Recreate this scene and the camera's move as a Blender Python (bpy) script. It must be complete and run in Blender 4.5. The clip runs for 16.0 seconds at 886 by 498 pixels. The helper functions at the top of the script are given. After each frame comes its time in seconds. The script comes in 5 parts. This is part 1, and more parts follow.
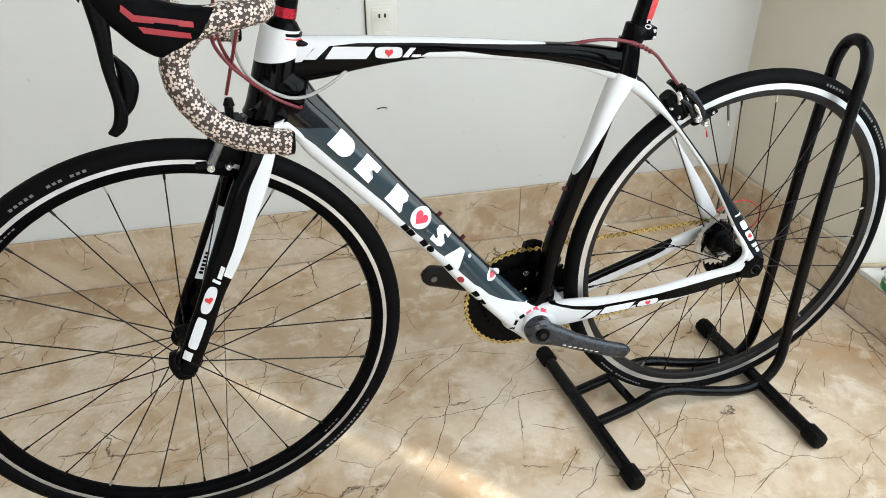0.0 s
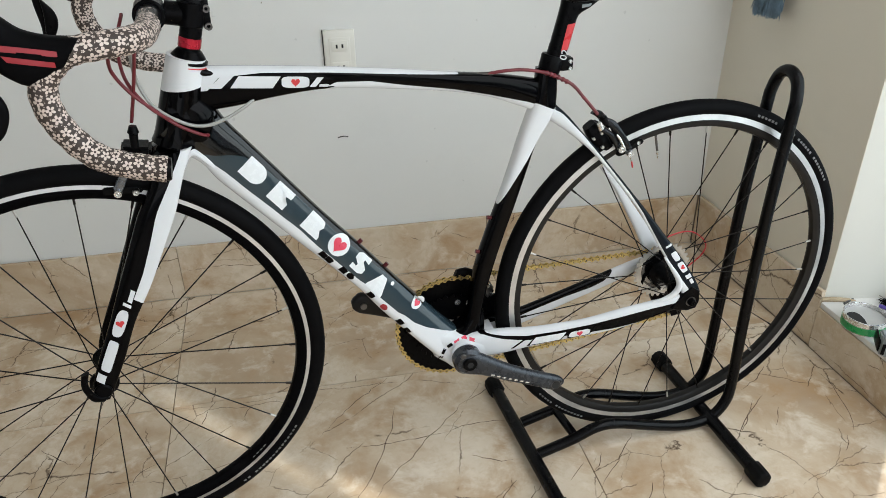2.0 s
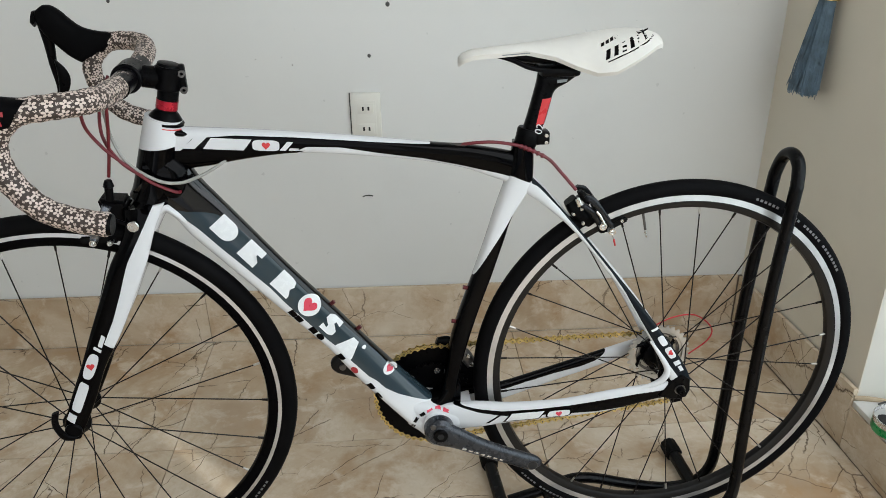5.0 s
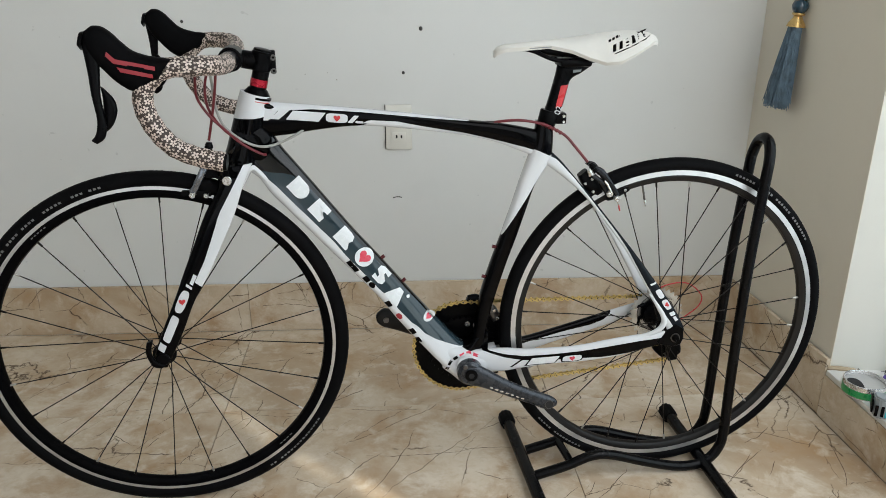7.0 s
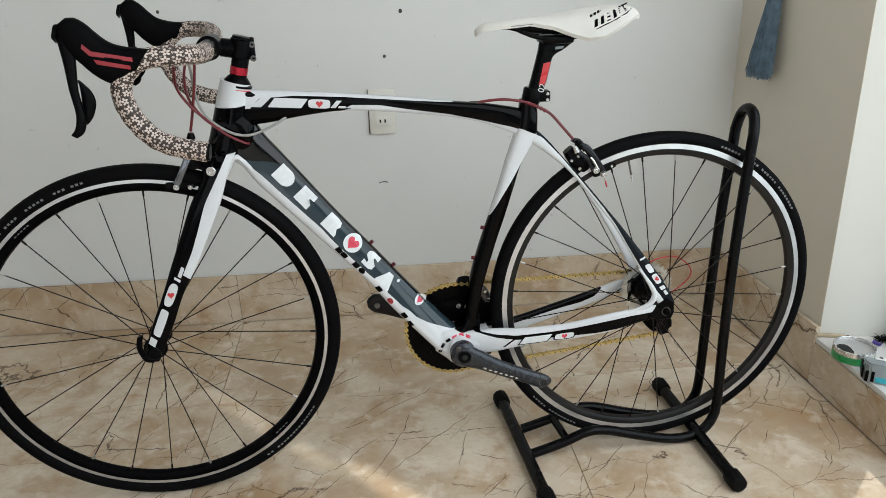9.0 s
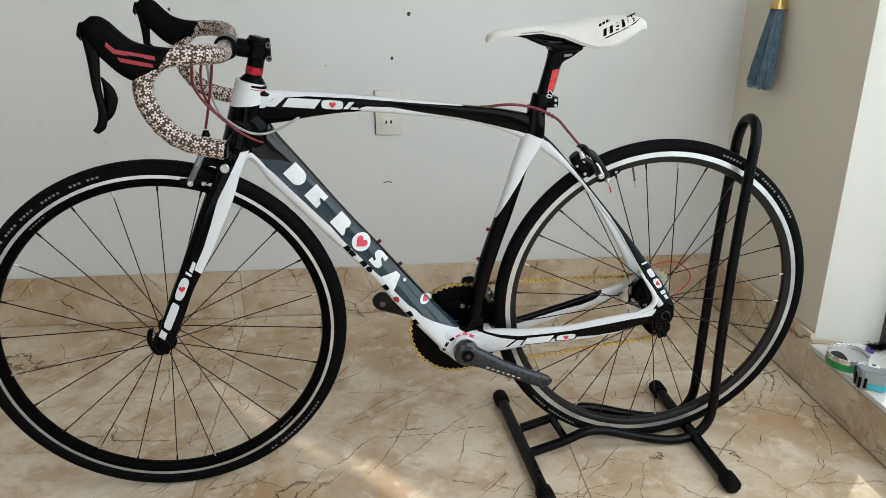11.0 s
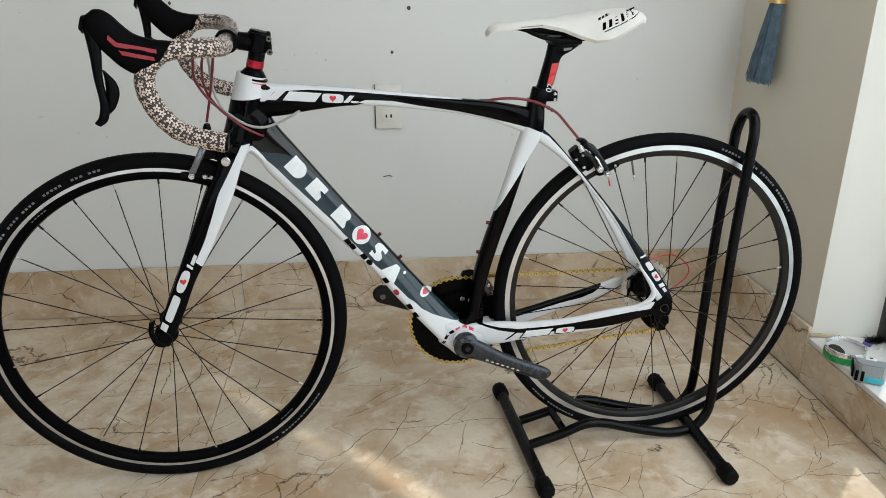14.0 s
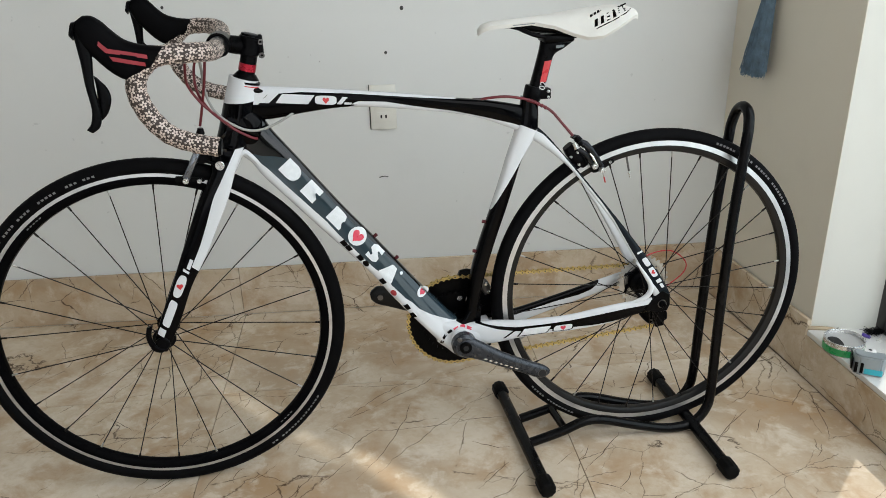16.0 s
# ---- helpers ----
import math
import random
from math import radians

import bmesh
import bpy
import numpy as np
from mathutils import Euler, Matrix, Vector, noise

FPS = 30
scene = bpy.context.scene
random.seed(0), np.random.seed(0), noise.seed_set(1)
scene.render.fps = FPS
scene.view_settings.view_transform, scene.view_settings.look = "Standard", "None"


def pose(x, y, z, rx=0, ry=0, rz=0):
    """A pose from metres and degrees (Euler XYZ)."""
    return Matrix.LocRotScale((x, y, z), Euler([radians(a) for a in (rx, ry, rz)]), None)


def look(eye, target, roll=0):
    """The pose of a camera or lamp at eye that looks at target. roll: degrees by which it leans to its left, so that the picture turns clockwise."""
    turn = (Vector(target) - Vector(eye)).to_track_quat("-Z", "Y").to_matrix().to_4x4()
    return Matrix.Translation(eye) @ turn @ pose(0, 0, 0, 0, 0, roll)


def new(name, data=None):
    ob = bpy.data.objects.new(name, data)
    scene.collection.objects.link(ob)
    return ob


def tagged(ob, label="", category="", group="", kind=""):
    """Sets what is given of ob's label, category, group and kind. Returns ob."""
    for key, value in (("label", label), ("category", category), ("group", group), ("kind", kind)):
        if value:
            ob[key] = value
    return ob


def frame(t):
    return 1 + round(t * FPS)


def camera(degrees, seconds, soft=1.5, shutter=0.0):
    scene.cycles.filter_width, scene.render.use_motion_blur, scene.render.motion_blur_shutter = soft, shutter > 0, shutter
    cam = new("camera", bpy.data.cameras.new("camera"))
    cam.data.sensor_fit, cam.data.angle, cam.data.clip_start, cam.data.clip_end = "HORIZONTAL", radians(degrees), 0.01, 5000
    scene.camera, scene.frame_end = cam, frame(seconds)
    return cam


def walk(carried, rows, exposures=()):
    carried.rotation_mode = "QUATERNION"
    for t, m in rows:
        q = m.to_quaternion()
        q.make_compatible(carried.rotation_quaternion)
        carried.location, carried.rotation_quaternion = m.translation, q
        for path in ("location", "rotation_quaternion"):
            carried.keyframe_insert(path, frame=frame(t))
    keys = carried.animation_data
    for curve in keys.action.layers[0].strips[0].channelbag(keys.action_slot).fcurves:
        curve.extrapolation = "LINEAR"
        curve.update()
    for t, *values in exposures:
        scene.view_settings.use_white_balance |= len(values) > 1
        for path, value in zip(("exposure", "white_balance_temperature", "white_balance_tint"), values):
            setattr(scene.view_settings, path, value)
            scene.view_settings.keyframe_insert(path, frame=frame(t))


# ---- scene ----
from mathutils.bvhtree import BVHTree

cam = camera(59.8, 16.0, soft=0.7)
PATH = [
    (0, (0.201, -1.009, 1.101), (0.549, 0.65, 0.04), -0.1),
    (0.5, (0.247, -1.04, 1.091), (0.5, 0.64, 0.036), 0.6),
    (1, (0.266, -1.047, 1.106), (0.438, 0.676, 0.105), -0.1),
    (1.5, (0.317, -1.051, 1.114), (0.502, 0.688, 0.143), -0.6),
    (2, (0.377, -1.045, 1.1), (0.65, 0.668, 0.103), -0.8),
    (2.5, (0.45, -0.969, 1.067), (0.805, 0.704, 0.029), 0.0),
    (3, (0.527, -0.891, 1.047), (0.928, 0.761, -0.006), 1.2),
    (3.5, (0.605, -0.871, 1.044), (0.996, 0.782, -0.012), 2.2),
    (4, (0.702, -0.888, 1.048), (1.041, 0.79, 0.014), 2.6),
    (4.2, (0.715, -0.903, 1.056), (1.022, 0.796, 0.047), 2.4),
    (4.5, (0.708, -0.93, 1.073), (0.894, 0.818, 0.119), 1.1),
    (4.7, (0.662, -0.961, 1.084), (0.778, 0.812, 0.167), 0.1),
    (5, (0.583, -1.046, 1.112), (0.603, 0.756, 0.244), -1.0),
    (5.2, (0.549, -1.105, 1.101), (0.555, 0.699, 0.236), -1.7),
    (7.3, (0.5, -1.344, 1.037), (0.554, 0.528, 0.334), 0.4),
    (7.5, (0.5, -1.345, 1.037), (0.563, 0.523, 0.325), 0.5),
    (8, (0.496, -1.344, 1.032), (0.572, 0.512, 0.291), 0.1),
    (8.5, (0.503, -1.342, 1.032), (0.579, 0.511, 0.283), -1.0),
    (9, (0.499, -1.336, 1.033), (0.57, 0.517, 0.283), -1.9),
    (11.5, (0.467, -1.364, 1.046), (0.568, 0.487, 0.296), 0.0),
    (12, (0.465, -1.361, 1.042), (0.585, 0.482, 0.276), 0.2),
    (12.5, (0.47, -1.359, 1.04), (0.606, 0.477, 0.258), 0.4),
    (13, (0.473, -1.36, 1.039), (0.608, 0.476, 0.259), 0.7),
    (13.5, (0.473, -1.367, 1.041), (0.587, 0.478, 0.276), 0.2),
    (14, (0.471, -1.37, 1.044), (0.561, 0.477, 0.283), -0.4),
    (14.5, (0.475, -1.372, 1.043), (0.552, 0.477, 0.285), -1.0),
    (15, (0.478, -1.371, 1.045), (0.556, 0.476, 0.282), -1.2),
    (15.5, (0.48, -1.371, 1.045), (0.561, 0.477, 0.284), -1.4),
    (16, (0.479, -1.369, 1.045), (0.568, 0.478, 0.281), -1.5),
]
EXPOSURE = [(0.0, -0.30), (1.0, -0.32), (1.5, -0.52), (2.0, -0.72), (2.5, -0.45), (3.0, -0.33), (3.5, -0.43), (4.0, -0.49), (4.5, -0.58), (5.0, -0.84), (7.5, -0.90), (8.5, -0.88), (9.0, -0.90), (11.5, -0.84), (12.5, -0.86), (16.0, -0.87)]
walk(cam, [(t, look(eye, target, roll)) for t, eye, target, roll in PATH], EXPOSURE)

# ---- light ----
SUN_EL, SUN_AZ = 51.0, 48.0          # height; turn of the sun's place from +x towards +y
world = bpy.data.worlds.new("sky")
scene.world = world
world.use_nodes = True
wn = world.node_tree.nodes
sky = wn.new("ShaderNodeTexSky")
sky.sky_type = "NISHITA"
sky.sun_disc = False
sky.sun_elevation, sky.sun_rotation = radians(SUN_EL), radians(90 - SUN_AZ)
world.node_tree.links.new(sky.outputs[0], wn["Background"].inputs[0])
wn["Background"].inputs[1].default_value = 0.12
sun = new("sun", bpy.data.lights.new("sun", "SUN"))
sun.data.energy, sun.data.angle, sun.data.color = 4.0, radians(0.6), (1.0, 0.95, 0.87)
sd = Vector((math.cos(radians(SUN_EL)) * math.cos(radians(SUN_AZ)), math.cos(radians(SUN_EL)) * math.sin(radians(SUN_AZ)), math.sin(radians(SUN_EL))))
sun.matrix_world = look(sd * 8, (0, 0, 0))


def area_light(name, at, aim, width, height, watts, colour):
    lamp = new(name, bpy.data.lights.new(name, "AREA"))
    lamp.data.shape, lamp.data.size, lamp.data.size_y = "RECTANGLE", width, height
    lamp.data.energy, lamp.data.color = watts, colour
    lamp.matrix_world = look(at, aim)
    return lamp


# daylight through the glazed side, and a fill light added behind the camera
area_light("window_daylight", (1.72, -1.32, 1.33), (0.0, -1.05, 0.20), 2.7, 2.3, 101, (0.93, 0.97, 1.0))
area_light("rear_fill_light", (0.15, -3.36, 1.35), (0.25, 0.0, 0.9), 2.0, 2.3, 31, (0.97, 0.985, 1.0))


# added spot lamps for the long thin light streaks on the floor; source unseen
def streak(aim, watts, spread, narrow):
    lamp = new("streak_spot", bpy.data.lights.new("streak_spot", "SPOT"))
    lamp.data.energy, lamp.data.color, lamp.data.shadow_soft_size = watts, (1.0, 0.97, 0.90), .010
    lamp.data.spot_size, lamp.data.spot_blend = radians(spread), .8
    eye, aim = Vector((.15, -3.25, 2.3)), Vector(aim)
    back = (eye - aim).normalized()
    along = Vector((.715, -.70, 0))
    along = (along - back * along.dot(back)).normalized()
    lamp.matrix_world = Matrix.Translation(eye) @ Matrix((along, back.cross(along), back)).transposed().to_4x4() @ Matrix.Diagonal((1.0, narrow, 1.0, 1.0))


streak((.14, .170, 0), 700, 7.2, .07)
streak((.445, -.085, 0), 1350, 5.0, .13)


# ---- materials ----
def shader(name):
    m = bpy.data.materials.new(name)
    m.use_nodes = True
    nt = m.node_tree
    return m, nt, nt.nodes["Principled BSDF"]


def node(nt, kind, props=None, **ins):
    n = nt.nodes.new("ShaderNode" + kind)
    for k, v in (props or {}).items():
        setattr(n, k, v)
    for k, v in ins.items():
        key = int(k[1:]) if k[0] == "i" and k[1:].isdigit() else k.replace("_", " ")
        s = n.inputs[key]
        if isinstance(v, bpy.types.NodeSocket):
            nt.links.new(v, s)
        else:
            s.default_value = v
    return n


def ramp(nt, fac, stops, mode="LINEAR"):
    n = node(nt, "ValToRGB", None, Fac=fac)
    cr = n.color_ramp
    cr.interpolation = mode
    while len(cr.elements) < len(stops):
        cr.elements.new(0.5)
    for e, (p, c) in zip(cr.elements, stops):
        e.position = p
        e.color = (c, c, c, 1) if isinstance(c, (int, float)) else (*c, 1)
    return n.outputs[0]


def mixc(nt, fac, a, b, kind="MIX"):
    n = node(nt, "Mix", {"data_type": "RGBA", "blend_type": kind})
    for sock, v in ((n.inputs[0], fac), (n.inputs[6], a), (n.inputs[7], b)):
        if isinstance(v, bpy.types.NodeSocket):
            nt.links.new(v, sock)
        else:
            sock.default_value = (*v, 1) if isinstance(v, tuple) else v
    return n.outputs[2]


def math_node(nt, op, a, b=None):
    n = node(nt, "Math", {"operation": op})
    for sock, v in zip(n.inputs, (a, b)):
        if isinstance(v, bpy.types.NodeSocket):
            nt.links.new(v, sock)
        elif v is not None:
            sock.default_value = v
    return n.outputs[0]


def coords(nt):
    return node(nt, "TexCoord").outputs["Object"]


def noise_tex(nt, vec, scale, detail=4.0, rough=0.55, distort=0.0):
    return node(nt, "TexNoise", None, Vector=vec, Scale=scale, Detail=detail, Roughness=rough, Distortion=distort).outputs["Fac"]


def bump(nt, b, height, strength, dist=0.002):
    nt.links.new(node(nt, "Bump", None, Height=height, Strength=strength, Distance=dist).outputs[0], b.inputs["Normal"])


def surface(name, colour, rough=0.5, metal=0.0, vary=0.12, scale=40.0, grain=0.15, coat=0.0, spec=0.5):
    """A plain surface with large and small changes of tone, uneven gloss and fine relief."""
    m, nt, b = shader(name)
    v = coords(nt)
    big, small = noise_tex(nt, v, scale * 0.15, 3), noise_tex(nt, v, scale, 5, 0.65)
    tone = mixc(nt, ramp(nt, big, [(0.3, 0.0), (0.7, 1.0)]), tuple(c * (1 - vary) for c in colour), tuple(min(1, c * (1 + vary)) for c in colour))
    tone = mixc(nt, math_node(nt, "MULTIPLY", small, vary), tone, tuple(c * 0.6 for c in colour))
    nt.links.new(tone, b.inputs["Base Color"])
    nt.links.new(ramp(nt, small, [(0.25, max(0.02, rough - 0.08)), (0.75, min(1, rough + 0.1))]), b.inputs["Roughness"])
    b.inputs["Metallic"].default_value = metal
    b.inputs["Specular IOR Level"].default_value = spec
    b.inputs["Coat Weight"].default_value = coat
    b.inputs["Coat Roughness"].default_value = 0.06
    if grain:
        bump(nt, b, small, grain, 0.001)
    return m


BLACK, WHITE, SLATE_SHEEN = (0.0008, 0.0008, 0.0011), (0.63, 0.645, 0.660), (0.021, 0.036, 0.045)


def curve_of(nt, xs, pts):
    """A height that runs linearly through the points (x, z), for x read from the part."""
    t = math_node(nt, "MULTIPLY", math_node(nt, "ADD", xs, 0.1), 1 / 1.3)
    r = ramp(nt, t, [((x + 0.1) / 1.3, z + 0.5) for x, z in pts])
    return math_node(nt, "SUBTRACT", r, 0.5)


def two_tone(name, base, other, bands, rough=0.07, spec=0.085, third=None):
    """Glossy lacquer in two colours. bands: (lower edge, upper edge, from x, to x), each edge points (x, z) or None.
    third: one more colour and the edge above which it lies."""
    m, nt, b = shader(name)
    v = coords(nt)
    sep = node(nt, "SeparateXYZ", None, Vector=v)
    xs, zs = sep.outputs[0], sep.outputs[2]
    mask = None
    for lo, hi, x0, x1 in bands:
        k = math_node(nt, "MULTIPLY", math_node(nt, "GREATER_THAN", xs, x0), math_node(nt, "LESS_THAN", xs, x1))
        if lo:
            k = math_node(nt, "MULTIPLY", k, math_node(nt, "GREATER_THAN", zs, curve_of(nt, xs, lo)))
        if hi:
            k = math_node(nt, "MULTIPLY", k, math_node(nt, "LESS_THAN", zs, curve_of(nt, xs, hi)))
        mask = k if mask is None else math_node(nt, "MAXIMUM", mask, k)
    col = mixc(nt, mask, base, other) if mask is not None else base
    if third:
        col = mixc(nt, math_node(nt, "GREATER_THAN", zs, curve_of(nt, xs, third[1])), col, third[0])
    dust = noise_tex(nt, v, 90, 6, 0.7)
    col = mixc(nt, ramp(nt, dust, [(0.60, 0.0), (0.90, 0.006)]), col, (0.30, 0.28, 0.25))
    nt.links.new(col, b.inputs["Base Color"])
    nt.links.new(ramp(nt, noise_tex(nt, v, 25, 4), [(0.3, rough - 0.06), (0.8, rough + 0.02)]), b.inputs["Roughness"])
    b.inputs["Specular IOR Level"].default_value = spec
    return m


def marble(name, glossy=0.14):
    """Polished beige stone tile: warm clouds, thin dark broken veins."""
    m, nt, b = shader(name)
    tc = coords(nt)
    rnd = node(nt, "ObjectInfo").outputs["Random"]
    shift = node(nt, "CombineXYZ", None, X=math_node(nt, "MULTIPLY", rnd, 37.0), Y=math_node(nt, "MULTIPLY", rnd, 61.0), Z=math_node(nt, "MULTIPLY", rnd, 13.0))
    v = node(nt, "VectorMath", {"operation": "ADD"}, i0=tc, i1=shift.outputs[0]).outputs[0]
    cloud = noise_tex(nt, v, 2.6, 6, 0.58, 0.5)
    cloud2 = noise_tex(nt, v, 7.0, 7, 0.66, 0.35)
    spots = noise_tex(nt, v, 17.0, 5, 0.6, 0.3)
    grit = noise_tex(nt, v, 42.0, 5, 0.7, 0.5)
    col = ramp(nt, cloud, [(0.28, (0.40, 0.295, 0.195)), (0.45, (0.55, 0.455, 0.34)), (0.60, (0.65, 0.575, 0.465)), (0.78, (0.50, 0.385, 0.265))])
    col = mixc(nt, ramp(nt, cloud2, [(0.50, 0.0), (0.66, 0.85)]), col, (0.42, 0.285, 0.165))
    col = mixc(nt, ramp(nt, cloud2, [(0.34, 0.75), (0.46, 0.0)]), col, (0.70, 0.645, 0.55))
    col = mixc(nt, ramp(nt, spots, [(0.54, 0.0), (0.66, 0.55)]), col, (0.73, 0.67, 0.57))
    col = mixc(nt, ramp(nt, grit, [(0.50, 0.0), (0.78, 0.40)]), col, (0.42, 0.315, 0.215))
    # layers of fine cracks: fineness, half width, strength, place, run of the veins, how drawn out
    for sc, wide, amount, seed, turn, stretch in ((3.0, 0.0024, 0.95, 0.0, -0.72, 0.52), (4.8, 0.0034, 0.90, 7.3, -0.45, 0.50), (3.8, 0.0026, 0.75, 3.1, -1.35, 0.55), (8.5, 0.0046, 0.60, 5.7, -0.8, 0.6)):
        off = node(nt, "VectorMath", {"operation": "ADD"}, i0=v, i1=(seed, seed * 0.7, seed * 0.3)).outputs[0]
        wob = node(nt, "TexNoise", None, Vector=off, Scale=11.0, Detail=5.0, Roughness=0.62)
        bent = node(nt, "VectorMath", {"operation": "MULTIPLY_ADD"}, i0=wob.outputs["Color"], i1=(0.040, 0.040, 0.040), i2=off).outputs[0]
        laid = node(nt, "Mapping", {"vector_type": "TEXTURE"}, Vector=bent, Rotation=(0, 0, turn), Scale=(1.0, 1 / stretch, 1.0)).outputs[0]
        vor = node(nt, "TexVoronoi", {"feature": "DISTANCE_TO_EDGE"}, Vector=laid, Scale=sc)
        line = ramp(nt, vor.outputs["Distance"], [(0.0, 1.0), (wide * 0.7, 0.85), (wide * 1.6, 0.0)])
        gate = ramp(nt, noise_tex(nt, off, 4.5, 4, 0.65), [(0.50, 0.0), (0.54, 1.0)])
        k = math_node(nt, "MULTIPLY", math_node(nt, "MULTIPLY", line, gate), amount)
        col = mixc(nt, k, col, (0.055, 0.030, 0.017))
    col = mixc(nt, 1.0, col, (0.95, 0.915, 0.87), "MULTIPLY")
    nt.links.new(col, b.inputs["Base Color"])
    nt.links.new(ramp(nt, noise_tex(nt, v, 30, 5), [(0.3, glossy), (0.8, glossy + 0.14)]), b.inputs["Roughness"])
    return m


def flower_tape(name):
    """Dark brown cushioned tape printed with small pale five-petalled flowers."""
    m, nt, b = shader(name)
    uv = node(nt, "TexCoord").outputs["UV"]
    fine = noise_tex(nt, uv, 900, 3)
    base = mixc(nt, fine, (0.020, 0.0125, 0.0098), (0.052, 0.034, 0.026))
    for scale, size, seed in ((78.0, 0.45, 0.0), (150.0, 0.30, 3.7)):
        off = node(nt, "VectorMath", {"operation": "ADD"}, i0=uv, i1=(seed, seed, 0)).outputs[0]
        vor = node(nt, "TexVoronoi", {"voronoi_dimensions": "2D"}, Vector=off, Scale=scale, Randomness=0.42)
        local = node(nt, "VectorMath", {"operation": "SUBTRACT"}, i0=off, i1=vor.outputs["Position"]).outputs[0]
        sep = node(nt, "SeparateXYZ", None, Vector=local)
        ang = math_node(nt, "ARCTAN2", sep.outputs[1], sep.outputs[0])
        turn = math_node(nt, "MULTIPLY", node(nt, "SeparateColor", None, Color=vor.outputs["Color"]).outputs[0], 6.28)
        pet = math_node(nt, "ABSOLUTE", math_node(nt, "COSINE", math_node(nt, "MULTIPLY", math_node(nt, "ADD", ang, turn), 2.5)))
        edge = math_node(nt, "MULTIPLY", math_node(nt, "ADD", math_node(nt, "MULTIPLY", math_node(nt, "POWER", pet, 0.62), 0.90), 0.10), size)
        d = vor.outputs["Distance"]
        petal = math_node(nt, "MULTIPLY", math_node(nt, "LESS_THAN", d, edge), math_node(nt, "GREATER_THAN", d, size * 0.22))
        if seed:
            petal = math_node(nt, "MULTIPLY", petal, clear)
        clear = math_node(nt, "GREATER_THAN", d, 0.50)
        base = mixc(nt, petal, base, (0.57, 0.485, 0.430))
    nt.links.new(base, b.inputs["Base Color"])
    b.inputs["Roughness"].default_value = 0.62
    bump(nt, b, fine, 0.25, 0.0006)
    return m


def wall_paint(name, colour, vary=0.05, dots=0.0):
    m, nt, b = shader(name)
    v = coords(nt)
    big, mid, fine = noise_tex(nt, v, 1.3, 4), noise_tex(nt, v, 7, 5, 0.6), noise_tex(nt, v, 260, 4, 0.7)
    col = mixc(nt, ramp(nt, big, [(0.3, 0.0), (0.7, 1.0)]), tuple(c * (1 - vary) for c in colour), colour)
    col = mixc(nt, ramp(nt, mid, [(0.56, 0.0), (0.8, 0.22)]), col, tuple(c * 0.80 for c in colour))
    specks = ramp(nt, noise_tex(nt, v, 55, 2, 0.4), [(0.75, 0.0), (0.79, dots)])
    col = mixc(nt, specks, col, tuple(c * 0.62 for c in colour))
    nt.links.new(col, b.inputs["Base Color"])
    b.inputs["Roughness"].default_value = 0.62
    bump(nt, b, fine, 0.12, 0.001)
    return m


def clear_glass(name, tint=(0.93, 0.97, 0.97)):
    m, nt, b = shader(name)
    glossy = node(nt, "BsdfGlossy", None, Roughness=0.02)
    thin = node(nt, "BsdfTransparent", None, Color=(*tint, 1))
    face = node(nt, "LayerWeight", None, Blend=0.5).outputs["Facing"]
    gloss = math_node(nt, "ADD", math_node(nt, "MULTIPLY", math_node(nt, "POWER", face, 5.0), 0.7), 0.03)
    mix = node(nt, "MixShader", None, i0=gloss, i1=thin.outputs[0], i2=glossy.outputs[0])
    nt.links.new(mix.outputs[0], nt.nodes["Material Output"].inputs[0])
    return m


M_TILE = marble("beige_marble")
M_VEIN = surface("marble_vein", (0.075, 0.042, 0.025), 0.25, vary=0.3, scale=90, grain=0)
M_WALL = wall_paint("wall_paint", (0.69, 0.697, 0.675), 0.05, 0.4)
M_SIDE = wall_paint("side_wall_paint", (0.70, 0.655, 0.555))
M_REVEAL = wall_paint("reveal_paint", (0.67, 0.662, 0.605), 0.04)
M_CEIL = wall_paint("ceiling_paint", (0.8, 0.8, 0.78))
M_SILL = surface("white_stone", (0.74, 0.74, 0.72), 0.22, vary=0.06, scale=25, grain=0.05)
M_GROUT = surface("grout", (0.27, 0.215, 0.16), 0.8, vary=0.2, scale=120)
M_ALU = surface("dark_aluminium", (0.045, 0.043, 0.042), 0.38, metal=0.35, vary=0.15, scale=60)
M_SEAL = surface("seal_rubber", (0.012, 0.012, 0.012), 0.6)
M_GLASS = clear_glass("window_glass")
M_OUT = surface("pale_outdoors", (0.72, 0.76, 0.80), 0.6, vary=0.08, scale=6, grain=0.1)
M_BLACK = two_tone("black_lacquer", BLACK, BLACK, [])
M_WHITE = two_tone("white_lacquer", WHITE, WHITE, [], 0.2)
M_DECAL = surface("white_print", (0.69, 0.72, 0.735), 0.25, vary=0.04, scale=120, grain=0.02)
M_ROSE = surface("rose_print", (0.62, 0.045, 0.085), 0.3, vary=0.08, scale=60, grain=0.03)
M_BOLT = surface("dull_red_bolt", (0.10, 0.012, 0.016), 0.35, metal=0.5, vary=0.15, scale=90, grain=0.03)
M_RUBBER = surface("tyre_rubber", (0.0034, 0.0034, 0.0038), 0.62, spec=0.045, vary=0.2, scale=160, grain=0.25)
M_SIDEWALL = surface("tyre_print", (0.27, 0.27, 0.27), 0.6, vary=0.2, scale=300)
M_RIM = surface("rim_black", (0.0018, 0.0018, 0.0022), 0.3, spec=0.03, vary=0.2, scale=90, grain=0.05)
M_RIM_GREY = surface("rim_worn_grey", (0.0075, 0.0068, 0.0064), 0.38, metal=0.1, spec=0.3, vary=0.25, scale=90, grain=0.05)
